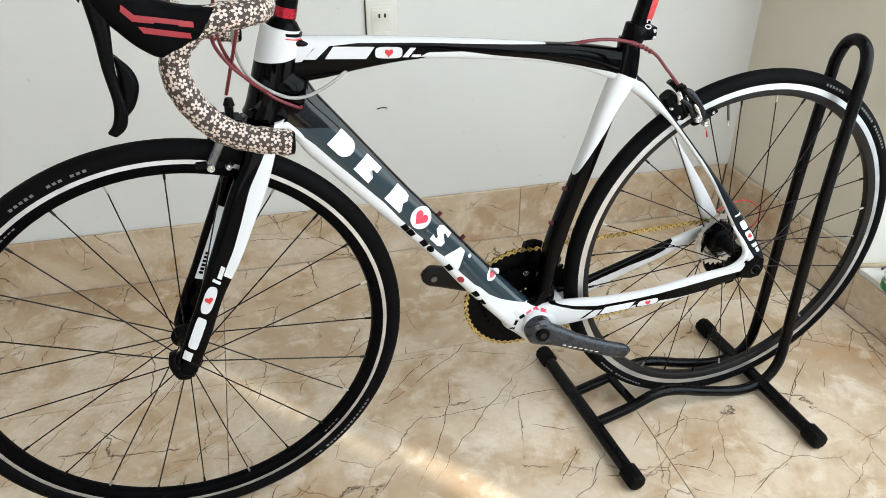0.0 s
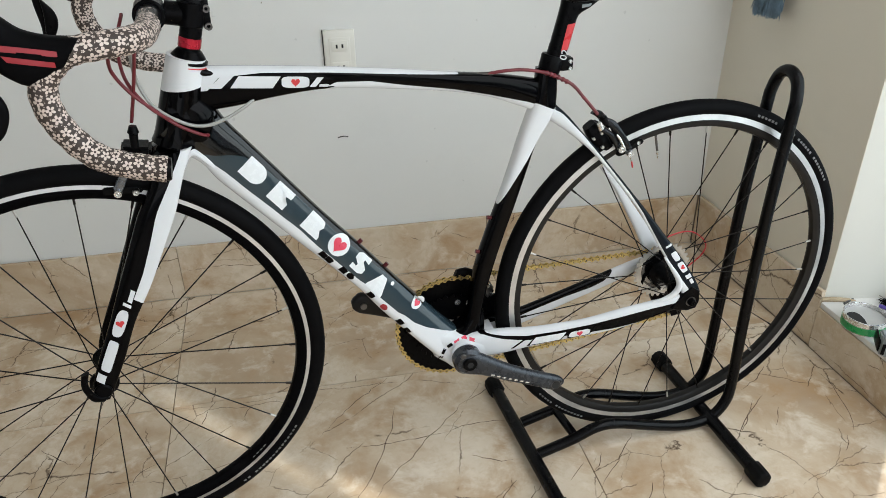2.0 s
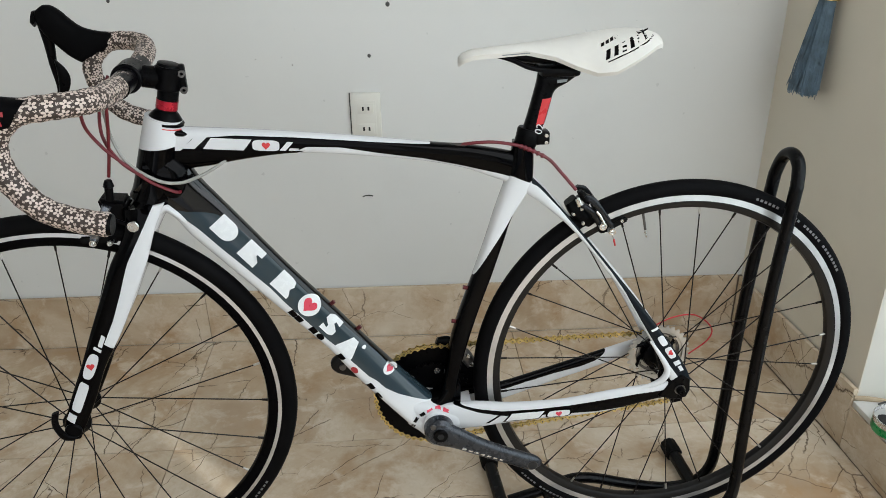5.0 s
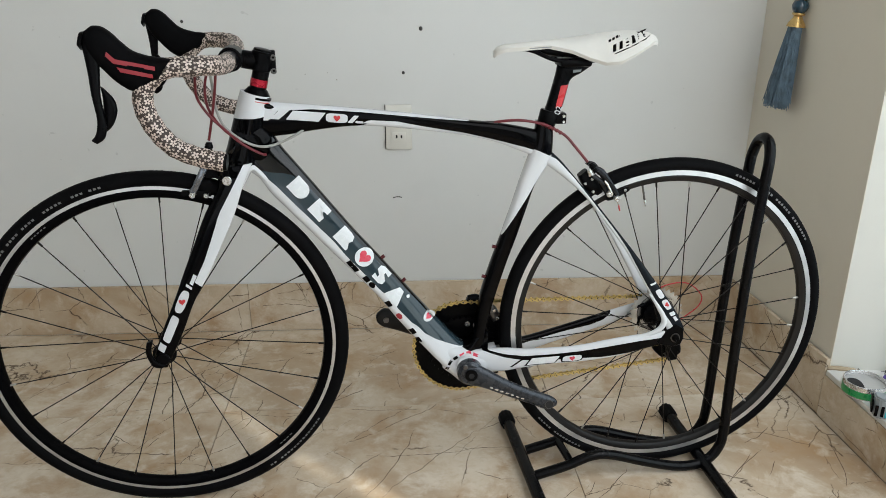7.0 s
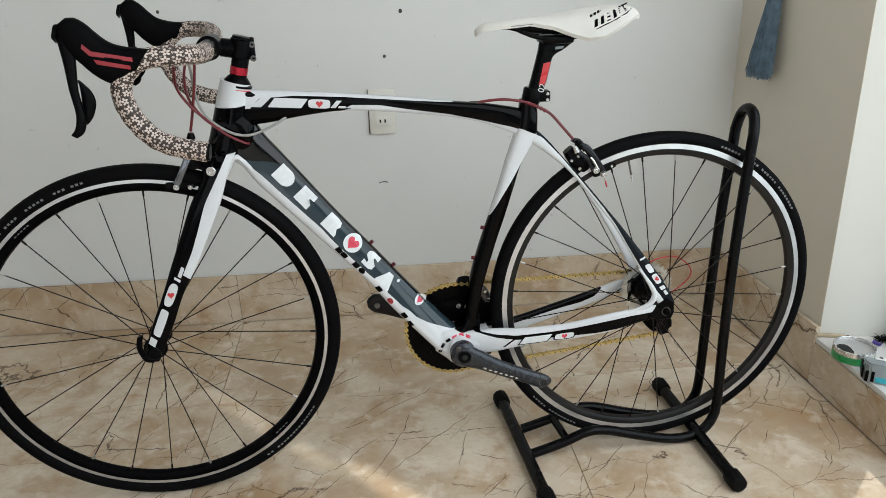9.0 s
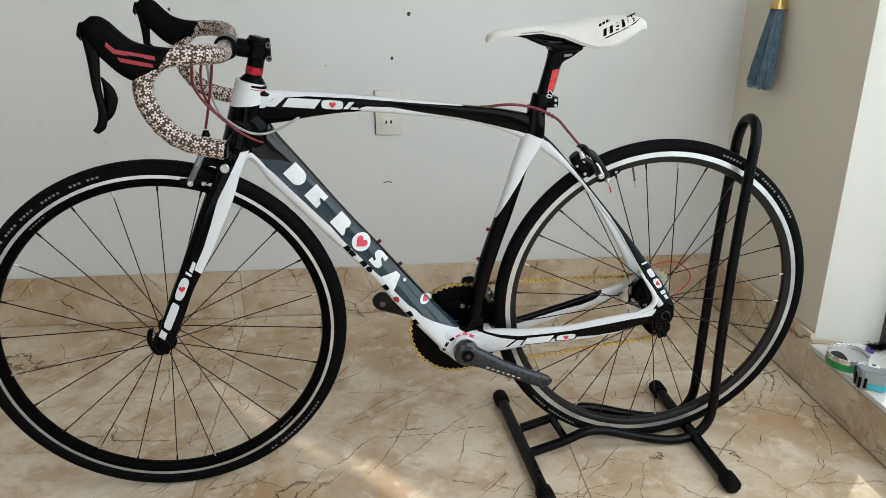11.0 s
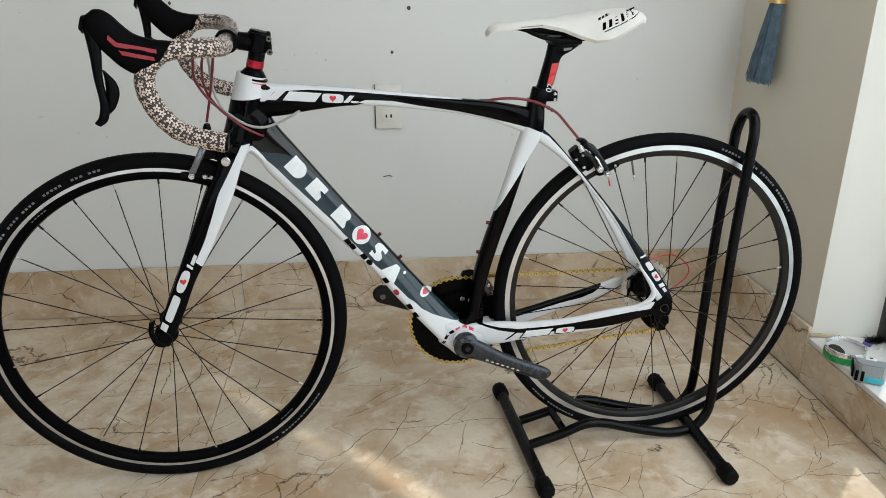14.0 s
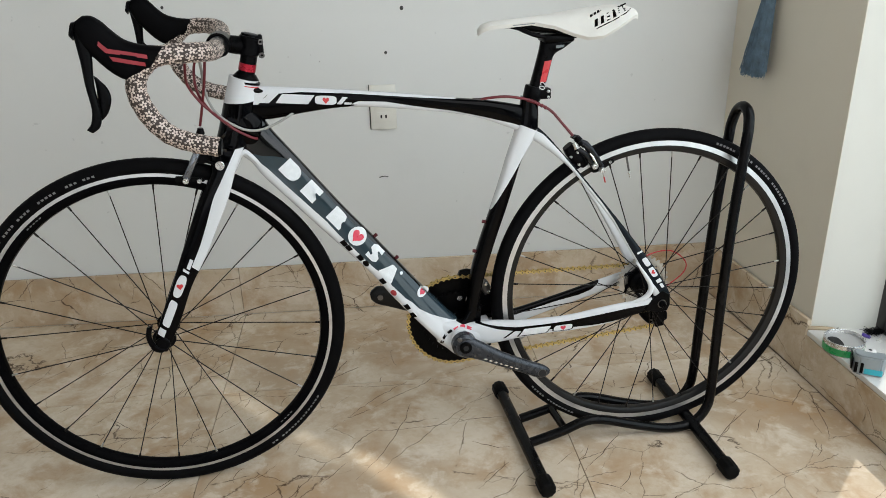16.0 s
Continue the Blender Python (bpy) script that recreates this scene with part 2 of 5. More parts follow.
M_TRACK = surface("machined_aluminium", (0.57, 0.565, 0.56), 0.34, metal=0.75, vary=0.12, scale=200, grain=0.08)
M_SPOKE = surface("spoke_black", (0.010, 0.0075, 0.006), 0.32, metal=0.35, spec=0.2, vary=0.2, scale=80, grain=0)
M_STEEL = surface("bright_steel", (0.62, 0.62, 0.60), 0.25, metal=1.0, vary=0.12, scale=150, grain=0.05)
M_COG = surface("worn_cog", (0.46, 0.445, 0.41), 0.36, metal=0.65, vary=0.35, scale=200, grain=0.08)
M_DARKSTEEL = surface("dark_steel", (0.13, 0.125, 0.12), 0.32, metal=0.9, vary=0.3, scale=150, grain=0.05)
M_SATIN = surface("satin_black", (0.0020, 0.0020, 0.0024), 0.30, spec=0.06, vary=0.15, scale=120, grain=0.1)
M_GRIP = surface("hood_rubber", (0.0024, 0.0024, 0.0028), 0.55, spec=0.04, vary=0.2, scale=200, grain=0.3)
M_RED = surface("red_lacquer", (0.55, 0.030, 0.035), 0.3, vary=0.1, scale=60, grain=0.03)
M_STRIPE = surface("dark_red_print", (0.30, 0.016, 0.024), 0.35, vary=0.12, scale=90, grain=0.05)
M_REDANO = surface("red_anodised", (0.42, 0.012, 0.030), 0.25, metal=0.6, vary=0.1, scale=60, grain=0)
M_CABLE = surface("red_cable", (0.13, 0.009, 0.016), 0.38, vary=0.15, scale=200, grain=0.1)
M_PALECABLE = surface("pale_cable", (0.31, 0.315, 0.295), 0.4, vary=0.15, scale=200, grain=0.1)
M_GOLD = surface("gold_chain", (0.66, 0.50, 0.19), 0.3, metal=0.85, vary=0.25, scale=300, grain=0.05)
M_CRANK = surface("grey_crank", (0.030, 0.034, 0.041), 0.27, metal=0.4, vary=0.12, scale=90, grain=0.05)
# near crank's grey darkened, the far side's shade put into its colour
M_CRANK_SHADED = surface("shaded_crank", (0.010, 0.0095, 0.0095), 0.4, metal=0.2, spec=0.2, vary=0.12, scale=90, grain=0.05)
M_TAPE = flower_tape("flower_tape")
M_SADDLE = surface("white_leather", (0.67, 0.66, 0.615), 0.45, vary=0.06, scale=140, grain=0.2)
M_STAND = surface("stand_paint", (0.0020, 0.0020, 0.0024), 0.22, spec=0.14, vary=0.25, scale=60, grain=0.12)
M_CAP = surface("foot_rubber", (0.0035, 0.0035, 0.0035), 0.6, spec=0.08, vary=0.2, scale=120, grain=0.2)
M_PLASTIC = surface("ivory_plastic", (0.70, 0.69, 0.63), 0.4, vary=0.05, scale=60, grain=0.03)
# solid dark pieces in this stand in for the shade inside holes
M_HOLE_SHADE = surface("hole_shade", (0.01, 0.01, 0.01), 0.8)
M_INK = surface("dark_mark", (0.055, 0.052, 0.05), 0.8)
M_SMUDGE = surface("faint_mark", (0.27, 0.25, 0.225), 0.8)
M_GREEN = surface("green_print", (0.015, 0.27, 0.075), 0.3, vary=0.15, scale=80, grain=0.03)
M_TIN = surface("tin", (0.72, 0.72, 0.71), 0.24, metal=0.85, vary=0.1, scale=120, grain=0.05)
M_LID = surface("dull_tin", (0.52, 0.52, 0.51), 0.5, metal=0.5, vary=0.05, scale=30, grain=0)
M_GREY = surface("grey_plastic", (0.24, 0.27, 0.28), 0.4, vary=0.08, scale=80, grain=0.08)
M_TEAL = surface("teal_plastic", (0.03, 0.36, 0.44), 0.35, vary=0.1, scale=80, grain=0.05)
M_THREAD = surface("blue_thread", (0.125, 0.190, 0.250), 0.75, vary=0.45, scale=260, grain=0.3)
M_BEAD = surface("blue_bead", (0.012, 0.045, 0.075), 0.12, vary=0.15, scale=60, grain=0, coat=0.6)
M_BRASS = surface("brass", (0.60, 0.42, 0.17), 0.3, metal=0.9, vary=0.15, scale=120, grain=0.08)
M_PURPLE = surface("purple_plastic", (0.09, 0.06, 0.30), 0.4)
M_SKIRTCAP = surface("caulk", (0.42, 0.33, 0.22), 0.7, vary=0.25, scale=60, grain=0.3)

line_top = [(0.215, 0.4215), (0.241, 0.4465), (0.30, 0.4475), (0.385, 0.4405), (0.52, 0.4255), (0.58, 0.4195), (0.64, 0.45)]
line_low = [(0.20, 0.39), (0.37, 0.414), (0.40, 0.426), (0.45, 0.4225), (0.50, 0.412), (0.572, 0.3990), (0.63, 0.3845), (0.69, 0.368), (0.74, 0.348)]
M_TOPTUBE = two_tone("top_tube_paint", WHITE, BLACK, [(line_low, line_top, 0.217, 0.80), ([(0.2, 0.36), (0.3, 0.38), (0.31, 0.4), (0.4, 0.42)], [(0.2, 0.430), (0.31, 0.428), (0.46, 0.414), (0.52, 0.38)], 0.18, 0.50)])
EDGE_LOW = [(0.05, 0.49), (0.16, 0.382), (0.2025, 0.3335), (0.2298, 0.3065), (0.2572, 0.2745), (0.2905, 0.2380), (0.3023, 0.2245), (0.3260, 0.1985), (0.3467, 0.1705), (0.3770, 0.1350), (0.4090, 0.0975), (0.4191, 0.0880), (0.4420, 0.0580), (0.4687, 0.0270), (0.4805, 0.0185), (0.4942, 0.0030), (0.5165, -0.0115), (0.5634, -0.0330), (0.62, -0.045)]
# black above this edge, slate below; room reflections partly put into the slate
EDGE_TOP = [(0.05, 0.345), (0.2025, 0.338), (0.222, 0.332), (0.240, 0.330), (0.258, 0.325), (0.2797, 0.3090), (0.3273, 0.2515), (0.3768, 0.1870), (0.4286, 0.1260), (0.4829, 0.0650), (0.510, 0.0300), (0.64, -0.02)]
M_DOWNTUBE = two_tone("down_tube_paint", WHITE, SLATE_SHEEN, [(EDGE_LOW, None, 0.0, 0.64)], 0.08, 0.42, (BLACK, EDGE_TOP))
M_SEATTUBE = two_tone("seat_tube_paint", WHITE, BLACK, [(None, [(0.565, 0.06), (0.627, 0.165), (0.653, 0.205), (0.688, 0.262), (0.708, 0.296), (0.74, 0.330)], 0.5, 0.8), ([(0.6, 0.41), (0.687, 0.3635), (0.707, 0.359), (0.7336, 0.347), (0.7454, 0.341), (0.76, 0.3255)], None, 0.6, 0.8)])
M_HEADTUBE = two_tone("head_tube_paint", BLACK, WHITE, [([(0.14, 0.430), (0.20, 0.4295), (0.26, 0.434)], None, 0.0, 0.35)])
M_SEATSTAY = two_tone("seat_stay_paint", WHITE, (0.008, 0.011, 0.014), [([(0.70, 0.37), (0.7336, 0.3466), (0.7454, 0.3412), (0.7602, 0.3255), (0.778, 0.3065), (0.811, 0.2660), (0.860, 0.2035), (0.884, 0.1685), (0.900, 0.140), (0.920, 0.105), (0.950, 0.054), (0.974, 0.022), (0.985, 0.004)], None, 0.735, 1.05)])
M_CHAINSTAY = two_tone("chain_stay_paint", WHITE, BLACK, [([(0.58, -0.036), (0.616, -0.041), (0.6525, -0.0520), (0.689, -0.0570), (0.747, -0.0555), (0.845, -0.0495), (0.892, -0.042), (0.96, -0.026)], [(0.58, -0.034), (0.616, -0.038), (0.653, -0.0451), (0.689, -0.0480), (0.747, -0.0430), (0.80, -0.0365), (0.844, -0.0285), (0.915, -0.0150), (0.96, -0.009)], 0.60, 0.965), (None, None, 0.965, 1.05)])
M_CHAINSTAY_FAR = two_tone("far_chain_stay_paint", WHITE, BLACK, [([(0.60, -0.050), (0.706, -0.060), (0.80, -0.041), (0.85, -0.033), (0.878, -0.024), (0.892, -0.013), (0.904, 0.006)], None, 0.62, 0.905)])
M_FORK = two_tone("fork_paint", BLACK, WHITE, [([(0.0, 0.20), (0.066, 0.152), (0.082, 0.138), (0.10, 0.10)], [(0.02, 0.05), (0.074, 0.150), (0.092, 0.184), (0.108, 0.223), (0.126, 0.271), (0.150, 0.312), (0.20, 0.40)], 0.064, 0.25)])


# ---- mesh helpers ----
def part(name, bm, material, parent=None, label="", smooth=True):
    me = bpy.data.meshes.new(name)
    bm.to_mesh(me)
    bm.free()
    for mat in material if isinstance(material, (list, tuple)) else [material]:
        me.materials.append(mat)
    if smooth:
        me.polygons.foreach_set("use_smooth", [True] * len(me.polygons))
        me.set_sharp_from_angle(angle=radians(38))
    ob = new(name, me)
    ob.parent = parent
    return tagged(ob, label)


def empty(name, m, label, category, group="", kind=""):
    ob = new(name)
    ob.matrix_world = m
    return tagged(ob, label, category, group, kind)


def box(bm, lo, hi, bevel=0.0, m=None, seg=2):
    lo, hi = Vector(lo), Vector(hi)
    out = bmesh.ops.create_cube(bm, size=1.0, matrix=Matrix.Translation((lo + hi) / 2) @ Matrix.Diagonal((*(hi - lo), 1)))
    vs = out["verts"]
    if bevel:
        es = list({e for v in vs for e in v.link_edges})
        r = bmesh.ops.bevel(bm, geom=es, offset=bevel, segments=seg, affect="EDGES", profile=0.5)
        vs = list({v for f in r["faces"] for v in f.verts} | {v for v in vs if v.is_valid})
    if m is not None:
        bmesh.ops.transform(bm, matrix=m, verts=vs)
    return bm


def boxed(lo, hi, bevel=0.0, m=None):
    return box(bmesh.new(), lo, hi, bevel, m)


def rings(bm, loops, cap=True, closed=False):
    rows = [[bm.verts.new(p) for p in lp] for lp in loops]
    n = len(rows[0])
    pairs = list(zip(rows, rows[1:])) + ([(rows[-1], rows[0])] if closed else [])
    faces = []
    for a, b in pairs:
        for i in range(n):
            faces.append(bm.faces.new((a[i], a[(i + 1) % n], b[(i + 1) % n], b[i])))
    if cap and not closed:
        bm.faces.new(rows[0][::-1])
        bm.faces.new(rows[-1])
    bmesh.ops.recalc_face_normals(bm, faces=bm.faces[:])
    return rows


def smooth_path(pts, per=6):
    """Points along a smooth curve through pts."""
    pts = [Vector(p) for p in pts]
    out = []
    for i in range(len(pts) - 1):
        p0, p1, p2, p3 = pts[max(i - 1, 0)], pts[i], pts[i + 1], pts[min(i + 2, len(pts) - 1)]
        for k in range(per):
            t = k / per
            out.append(0.5 * (2 * p1 + (p2 - p0) * t + (2 * p0 - 5 * p1 + 4 * p2 - p3) * t * t + (3 * p1 - p0 - 3 * p2 + p3) * t ** 3))
    out.append(pts[-1])
    return out


def tube(pts, radius, seg=10, bm=None, cap=True, uv=False, closed=False):
    """A round tube along points; radius one number or one a point."""
    bm = bm or bmesh.new()
    pts = [Vector(p) for p in pts]
    n = len(pts)
    rad = radius if isinstance(radius, (list, tuple)) else [radius] * n
    tang = [(pts[min(i + 1, n - 1)] - pts[max(i - 1, 0)]).normalized() for i in range(n)]
    if closed:
        tang = [(pts[(i + 1) % n] - pts[i - 1]).normalized() for i in range(n)]
    side = tang[0].orthogonal().normalized()
    loops, along = [], [0.0]
    for i in range(n):
        side = (side - tang[i] * side.dot(tang[i])).normalized()
        up = tang[i].cross(side)
        loops.append([pts[i] + rad[i] * (math.cos(2 * math.pi * k / seg) * side + math.sin(2 * math.pi * k / seg) * up) for k in range(seg)])
        if i:
            along.append(along[-1] + (pts[i] - pts[i - 1]).length)
    rows = rings(bm, loops, cap, closed)
    if uv:
        lay = bm.loops.layers.uv.verify()
        where = {v: (i, k) for i, row in enumerate(rows) for k, v in enumerate(row)}
        round_ = 2 * math.pi * max(rad)
        for f in bm.faces:
            ks = [where[l.vert][1] for l in f.loops]
            wrap = max(ks) - min(ks) > seg / 2
            for l in f.loops:
                i, k = where[l.vert]
                l[lay].uv = (along[i], (seg if wrap and k == 0 else k) / seg * round_)
    return bm


def loft(stations, power=2.6, seg=20, bm=None, per=4, taper=0.0):
    """A body between two edge lines in the x-z plane. stations: (upper point, lower point, half width, y).
    taper: how much narrower the upper edge is than the lower."""
    flat = [Vector((*u, *l, w, y)) for (u, l, w, y) in [(s + (0.0,))[:4] if len(s) == 3 else s for s in stations]]
    path = []
    for i in range(len(flat) - 1):
        p0, p1, p2, p3 = flat[max(i - 1, 0)], flat[i], flat[i + 1], flat[min(i + 2, len(flat) - 1)]
        for k in range(per):
            t = k / per
            path.append(0.5 * (2 * p1 + (p2 - p0) * t + (2 * p0 - 5 * p1 + 4 * p2 - p3) * t * t + (3 * p1 - p0 - 3 * p2 + p3) * t ** 3))
    path.append(flat[-1])
    loops = []
    for ux, uz, lx, lz, w, y in path:
        cx, cz, ax, az = (ux + lx) / 2, (uz + lz) / 2, (ux - lx) / 2, (uz - lz) / 2
        lp = []
        for k in range(seg):
            a = 2 * math.pi * k / seg
            c, s = math.cos(a), math.sin(a)
            c, s = math.copysign(abs(c) ** (2 / power), c), math.copysign(abs(s) ** (2 / power), s)
            lp.append((cx + ax * c, y + w * (1 - taper * c) * s, cz + az * c))
        loops.append(lp)
    bm = bm or bmesh.new()
    rings(bm, loops)
    return bm


def lathe(profile, seg=96, bm=None, closed=True, centre=(0, 0, 0), axis="Y"):
    """Turns a profile of (radius, offset along the axis) about the axis."""
    bm = bm or bmesh.new()
    c = Vector(centre)
    rows = []
    for k in range(seg):
        a = 2 * math.pi * k / seg
        ca, sa = math.cos(a), math.sin(a)
        rows.append([bm.verts.new(c + (Vector((r * ca, o, r * sa)) if axis == "Y" else Vector((r * ca, r * sa, o)))) for r, o in profile])
    n = len(profile)
    fs = []
    for k in range(seg):
        a, b = rows[k], rows[(k + 1) % seg]
        for i in range(n if closed else n - 1):
            fs.append(bm.faces.new((a[i], a[(i + 1) % n], b[(i + 1) % n], b[i])))
    bmesh.ops.remove_doubles(bm, verts=[v for row in rows for v in row], dist=1e-6)
    bmesh.ops.recalc_face_normals(bm, faces=bm.faces[:])
    return bm


def disc(radius, y0, y1, seg=32, bm=None, centre=(0, 0, 0), bevel=0.0, axis="Y"):
    b = bevel
    return lathe([(0, y0), (radius - b, y0), (radius, y0 + b), (radius, y1 - b), (radius - b, y1), (0, y1)], seg, bm, False, centre, axis)


def plate(poly, y0, y1, bm=None, m=None):
    """A flat plate: a polygon in the x-z plane between y0 and y1."""
    bm = bm or bmesh.new()
    a = [bm.verts.new((x, y0, z)) for x, z in poly]
    b = [bm.verts.new((x, y1, z)) for x, z in poly]
    n = len(poly)
    fs = [bm.faces.new(a), bm.faces.new(b[::-1])] + [bm.faces.new((a[i], b[i], b[(i + 1) % n], a[(i + 1) % n])) for i in range(n)]
    bmesh.ops.recalc_face_normals(bm, faces=fs)
    if m is not None:
        bmesh.ops.transform(bm, matrix=m, verts=a + b)
    return bm


def oval(w, h, n=24, power=2.0):
    out = []
    for k in range(n):
        a = 2 * math.pi * k / n
        c, s = math.cos(a), math.sin(a)
        out.append((w / 2 * math.copysign(abs(c) ** (2 / power), c), h / 2 * math.copysign(abs(s) ** (2 / power), s)))
    return out


def heart(size):
    return [(size * 0.5 * 16 * math.sin(a) ** 3 / 16, size * 0.5 * (13 * math.cos(a) - 5 * math.cos(2 * a) - 2 * math.cos(3 * a) - math.cos(4 * a)) / 15) for a in [2 * math.pi * k / 28 for k in range(28)]]


def placed(poly, at, along, slant=0.0):
    """A polygon laid at a point of the x-z plane with its length along a direction."""
    ax = Vector(along).normalized()
    az = Vector((-ax[1], ax[0]))
    return [(at[0] + (x + slant * z) * ax[0] + z * az[0], at[1] + (x + slant * z) * ax[1] + z * az[1]) for x, z in poly]


def decal(name, poly, host, mat, lift=.0007, side=-1, also=()):
    """A thin painted shape laid on the side of a part, following its surface."""
    verts, faces = [], []
    for ob in [host] + list(also):
        faces += [[k + len(verts) for k in p.vertices] for p in ob.data.polygons]
        verts += [v.co for v in ob.data.vertices]
    tree = BVHTree.FromPolygons(verts, faces)
    ring = []
    for (x0, z0), (x1, z1) in zip(poly, poly[1:] + poly[:1]):
        n = max(1, int(math.hypot(x1 - x0, z1 - z0) / .005))
        ring += [(x0 + (x1 - x0) * k / n, z0 + (z1 - z0) * k / n) for k in range(n)]
    bm = bmesh.new()
    flat = [bm.verts.new((x, 0, z)) for x, z in ring]
    f = bm.faces.new(flat)
    bmesh.ops.triangulate(bm, faces=[f], ngon_method="EAR_CLIP")
    for _ in range(9):
        long = [e for e in bm.edges if e.calc_length() > .0035]
        if long:
            bmesh.ops.subdivide_edges(bm, edges=long, cuts=1)
            bmesh.ops.triangulate(bm, faces=[f for f in bm.faces if len(f.verts) > 4])
    found = []
    for v in bm.verts:
        hit = tree.ray_cast(Vector((v.co.x, side * .6, v.co.z)), Vector((0, -side, 0)))[0]
        if hit:
            found.append(hit.y)
            v.co.y = hit.y + side * lift
    mean = sum(found) / len(found) if found else 0.0
    for v in bm.verts:
        if v.co.y == 0:
            v.co.y = mean + side * lift
    bmesh.ops.recalc_face_normals(bm, faces=bm.faces[:])
    return part(name, bm, mat, host)


# ---- the room ----
WALL_Y, CORNER = 0.742, Vector((1.400, 0.7665, 0))
NORTH = pose(.42, .742, 0, 0, 0, 1.432) @ pose(-.42, -.742, 0)      # the far wall runs slightly askew
CORNER_X = (NORTH.inverted() @ CORNER).x
EDGE = Vector((1.4535, 0.25, 0))                     # the upright edge where the side wall meets the window reveal
SIDE = radians(4.6)
U = Vector((math.sin(SIDE), -math.cos(SIDE), 0))     # along the window, towards the camera
V = Vector((math.cos(SIDE), math.sin(SIDE), 0))      # out through the window
LEFT_X, BACK_Y, TOP = -2.2, -3.4, 2.75


def slab(name, lo, hi, mat, label, m=None):
    return tagged(part(name, boxed(lo, hi, 0.0, m), mat, smooth=False), label, "", "", "structure")


wall_back = slab("wall_north", (LEFT_X, WALL_Y, -0.05), (CORNER_X + 0.02, WALL_Y + 0.12, TOP), M_WALL, "light grey painted wall with small marks above the tiled skirting", NORTH)
side = CORNER
side_m = Matrix(((*(EDGE - side).normalized(), 0), (*Vector((0, 0, 1)).cross((EDGE - side).normalized()), 0), (0, 0, 1, 0), (0, 0, 0, 1))).transposed()
side_m = Matrix.Translation(side) @ side_m
side_len = (EDGE - side).length
wall_side = slab("wall_east", (-0.12, 0.0, -0.05), (side_len, 0.16, TOP), M_SIDE, "beige-grey painted side wall next to the window", side_m)
win_m = Matrix(((*U, 0), (*V, 0), (0, 0, 1, 0), (*EDGE, 1))).transposed()     # u along the window, v outwards
JAMB = Vector((1.600, .231, 0))
rv = (JAMB - EDGE).normalized()
reveal_m = Matrix(((*rv, 0), (*Vector((0, 0, 1)).cross(rv), 0), (0, 0, 1, 0), (*EDGE, 1))).transposed()
reveal = slab("wall_window_reveal", (0.002, 0.0, -0.05), (0.214, 0.16, TOP), M_REVEAL, "creamy white painted window reveal", reveal_m)
# unseen walls closing the room; the opening is added for the rear fill light
slab("wall_west", (LEFT_X - 0.12, BACK_Y, -0.05), (LEFT_X, WALL_Y + 0.12, TOP), M_WALL, "light grey painted wall")
slab("wall_south_left", (LEFT_X, BACK_Y - 0.12, -0.05), (-0.90, BACK_Y, TOP), M_WALL, "light grey painted wall")
slab("wall_south_right", (1.15, BACK_Y - 0.12, -0.05), (1.95, BACK_Y, TOP), M_WALL, "light grey painted wall")
slab("wall_south_lintel", (-0.90, BACK_Y - 0.12, 2.5), (1.15, BACK_Y, TOP), M_WALL, "unseen light grey wall over an opening added for the fill light")
slab("wall_window_lintel", (0.006, 0.05, 2.5), (3.75, 0.26, TOP), M_WALL, "light grey painted wall over the window", win_m)
ceiling = slab("ceiling", (LEFT_X - 0.12, BACK_Y - 0.12, TOP), (2.0, WALL_Y + 0.12, TOP + 0.1), M_CEIL, "white painted ceiling")
floor = slab("floor", (LEFT_X, BACK_Y, -0.06), (1.62, WALL_Y + .05, -0.0115), M_GROUT, "polished beige marble tile floor with thin dark veins")
# pale bluish sheet added for the washed-out brightness outside the window
ground = slab("ground", (-60, -60, -0.5), (60, 60, -0.3), M_OUT, "plain pale ground standing in for the bright outdoors")

# window sill: a step clad with marble, topped with white stone
sill = tagged(part("window_sill", boxed((-0.012, 0.004, -0.05), (3.7, 0.24, 0.108), 0.0, win_m), M_GROUT, None, "low window ledge clad in marble with a white stone top", False), "", "", "", "structure")
part("sill_top", boxed((0.008, -0.012, 0.108), (3.7, 0.30, 0.122), 0.002, win_m), M_SILL, sill, "white polished stone top")

# window: dark aluminium frame with one tall pane
window = tagged(part("window_1", boxed((0.028, 0.150, 0.1225), (0.058, 0.215, 2.5), 0.003, win_m), M_ALU, None, "tall window in a dark grey aluminium frame"), "", "", "", "structure")
part("window_frame", boxed((0.059, 0.150, 0.1225), (3.7, 0.215, 0.152), 0.003, win_m), M_ALU, window)
part("window_frame", boxed((0.059, 0.150, 2.44), (3.7, 0.215, 2.5), 0.003, win_m), M_ALU, window)
part("window_frame", boxed((1.75, 0.152, 0.153), (1.81, 0.213, 2.44), 0.003, win_m), M_ALU, window)
part("window_frame", boxed((3.64, 0.152, 0.153), (3.7, 0.213, 2.44), 0.003, win_m), M_ALU, window)
part("inner_bead", boxed((0.059, 0.160, 0.153), (0.068, 0.20, 2.44), 0.002, win_m), M_ALU, window)
part("inner_bead", boxed((0.069, 0.160, 0.153), (1.75, 0.20, 0.166), 0.002, win_m), M_ALU, window)
part("seal", boxed((0.069, 0.172, 0.167), (0.0725, 0.185, 2.44), 0.0, win_m), M_SEAL, window, "black rubber seal")
part("seal", boxed((0.0735, 0.172, 0.167), (1.75, 0.185, 0.1705), 0.0, win_m), M_SEAL, window, "black rubber seal")
for u0, u1 in ((0.0730, 1.75), (1.81, 3.64)):
    pane = part("pane", boxed((u0, 0.176, 0.1675), (u1, 0.181, 2.44), 0.0, win_m), M_GLASS, window, "clear glass pane", False)
    pane.visible_shadow = False

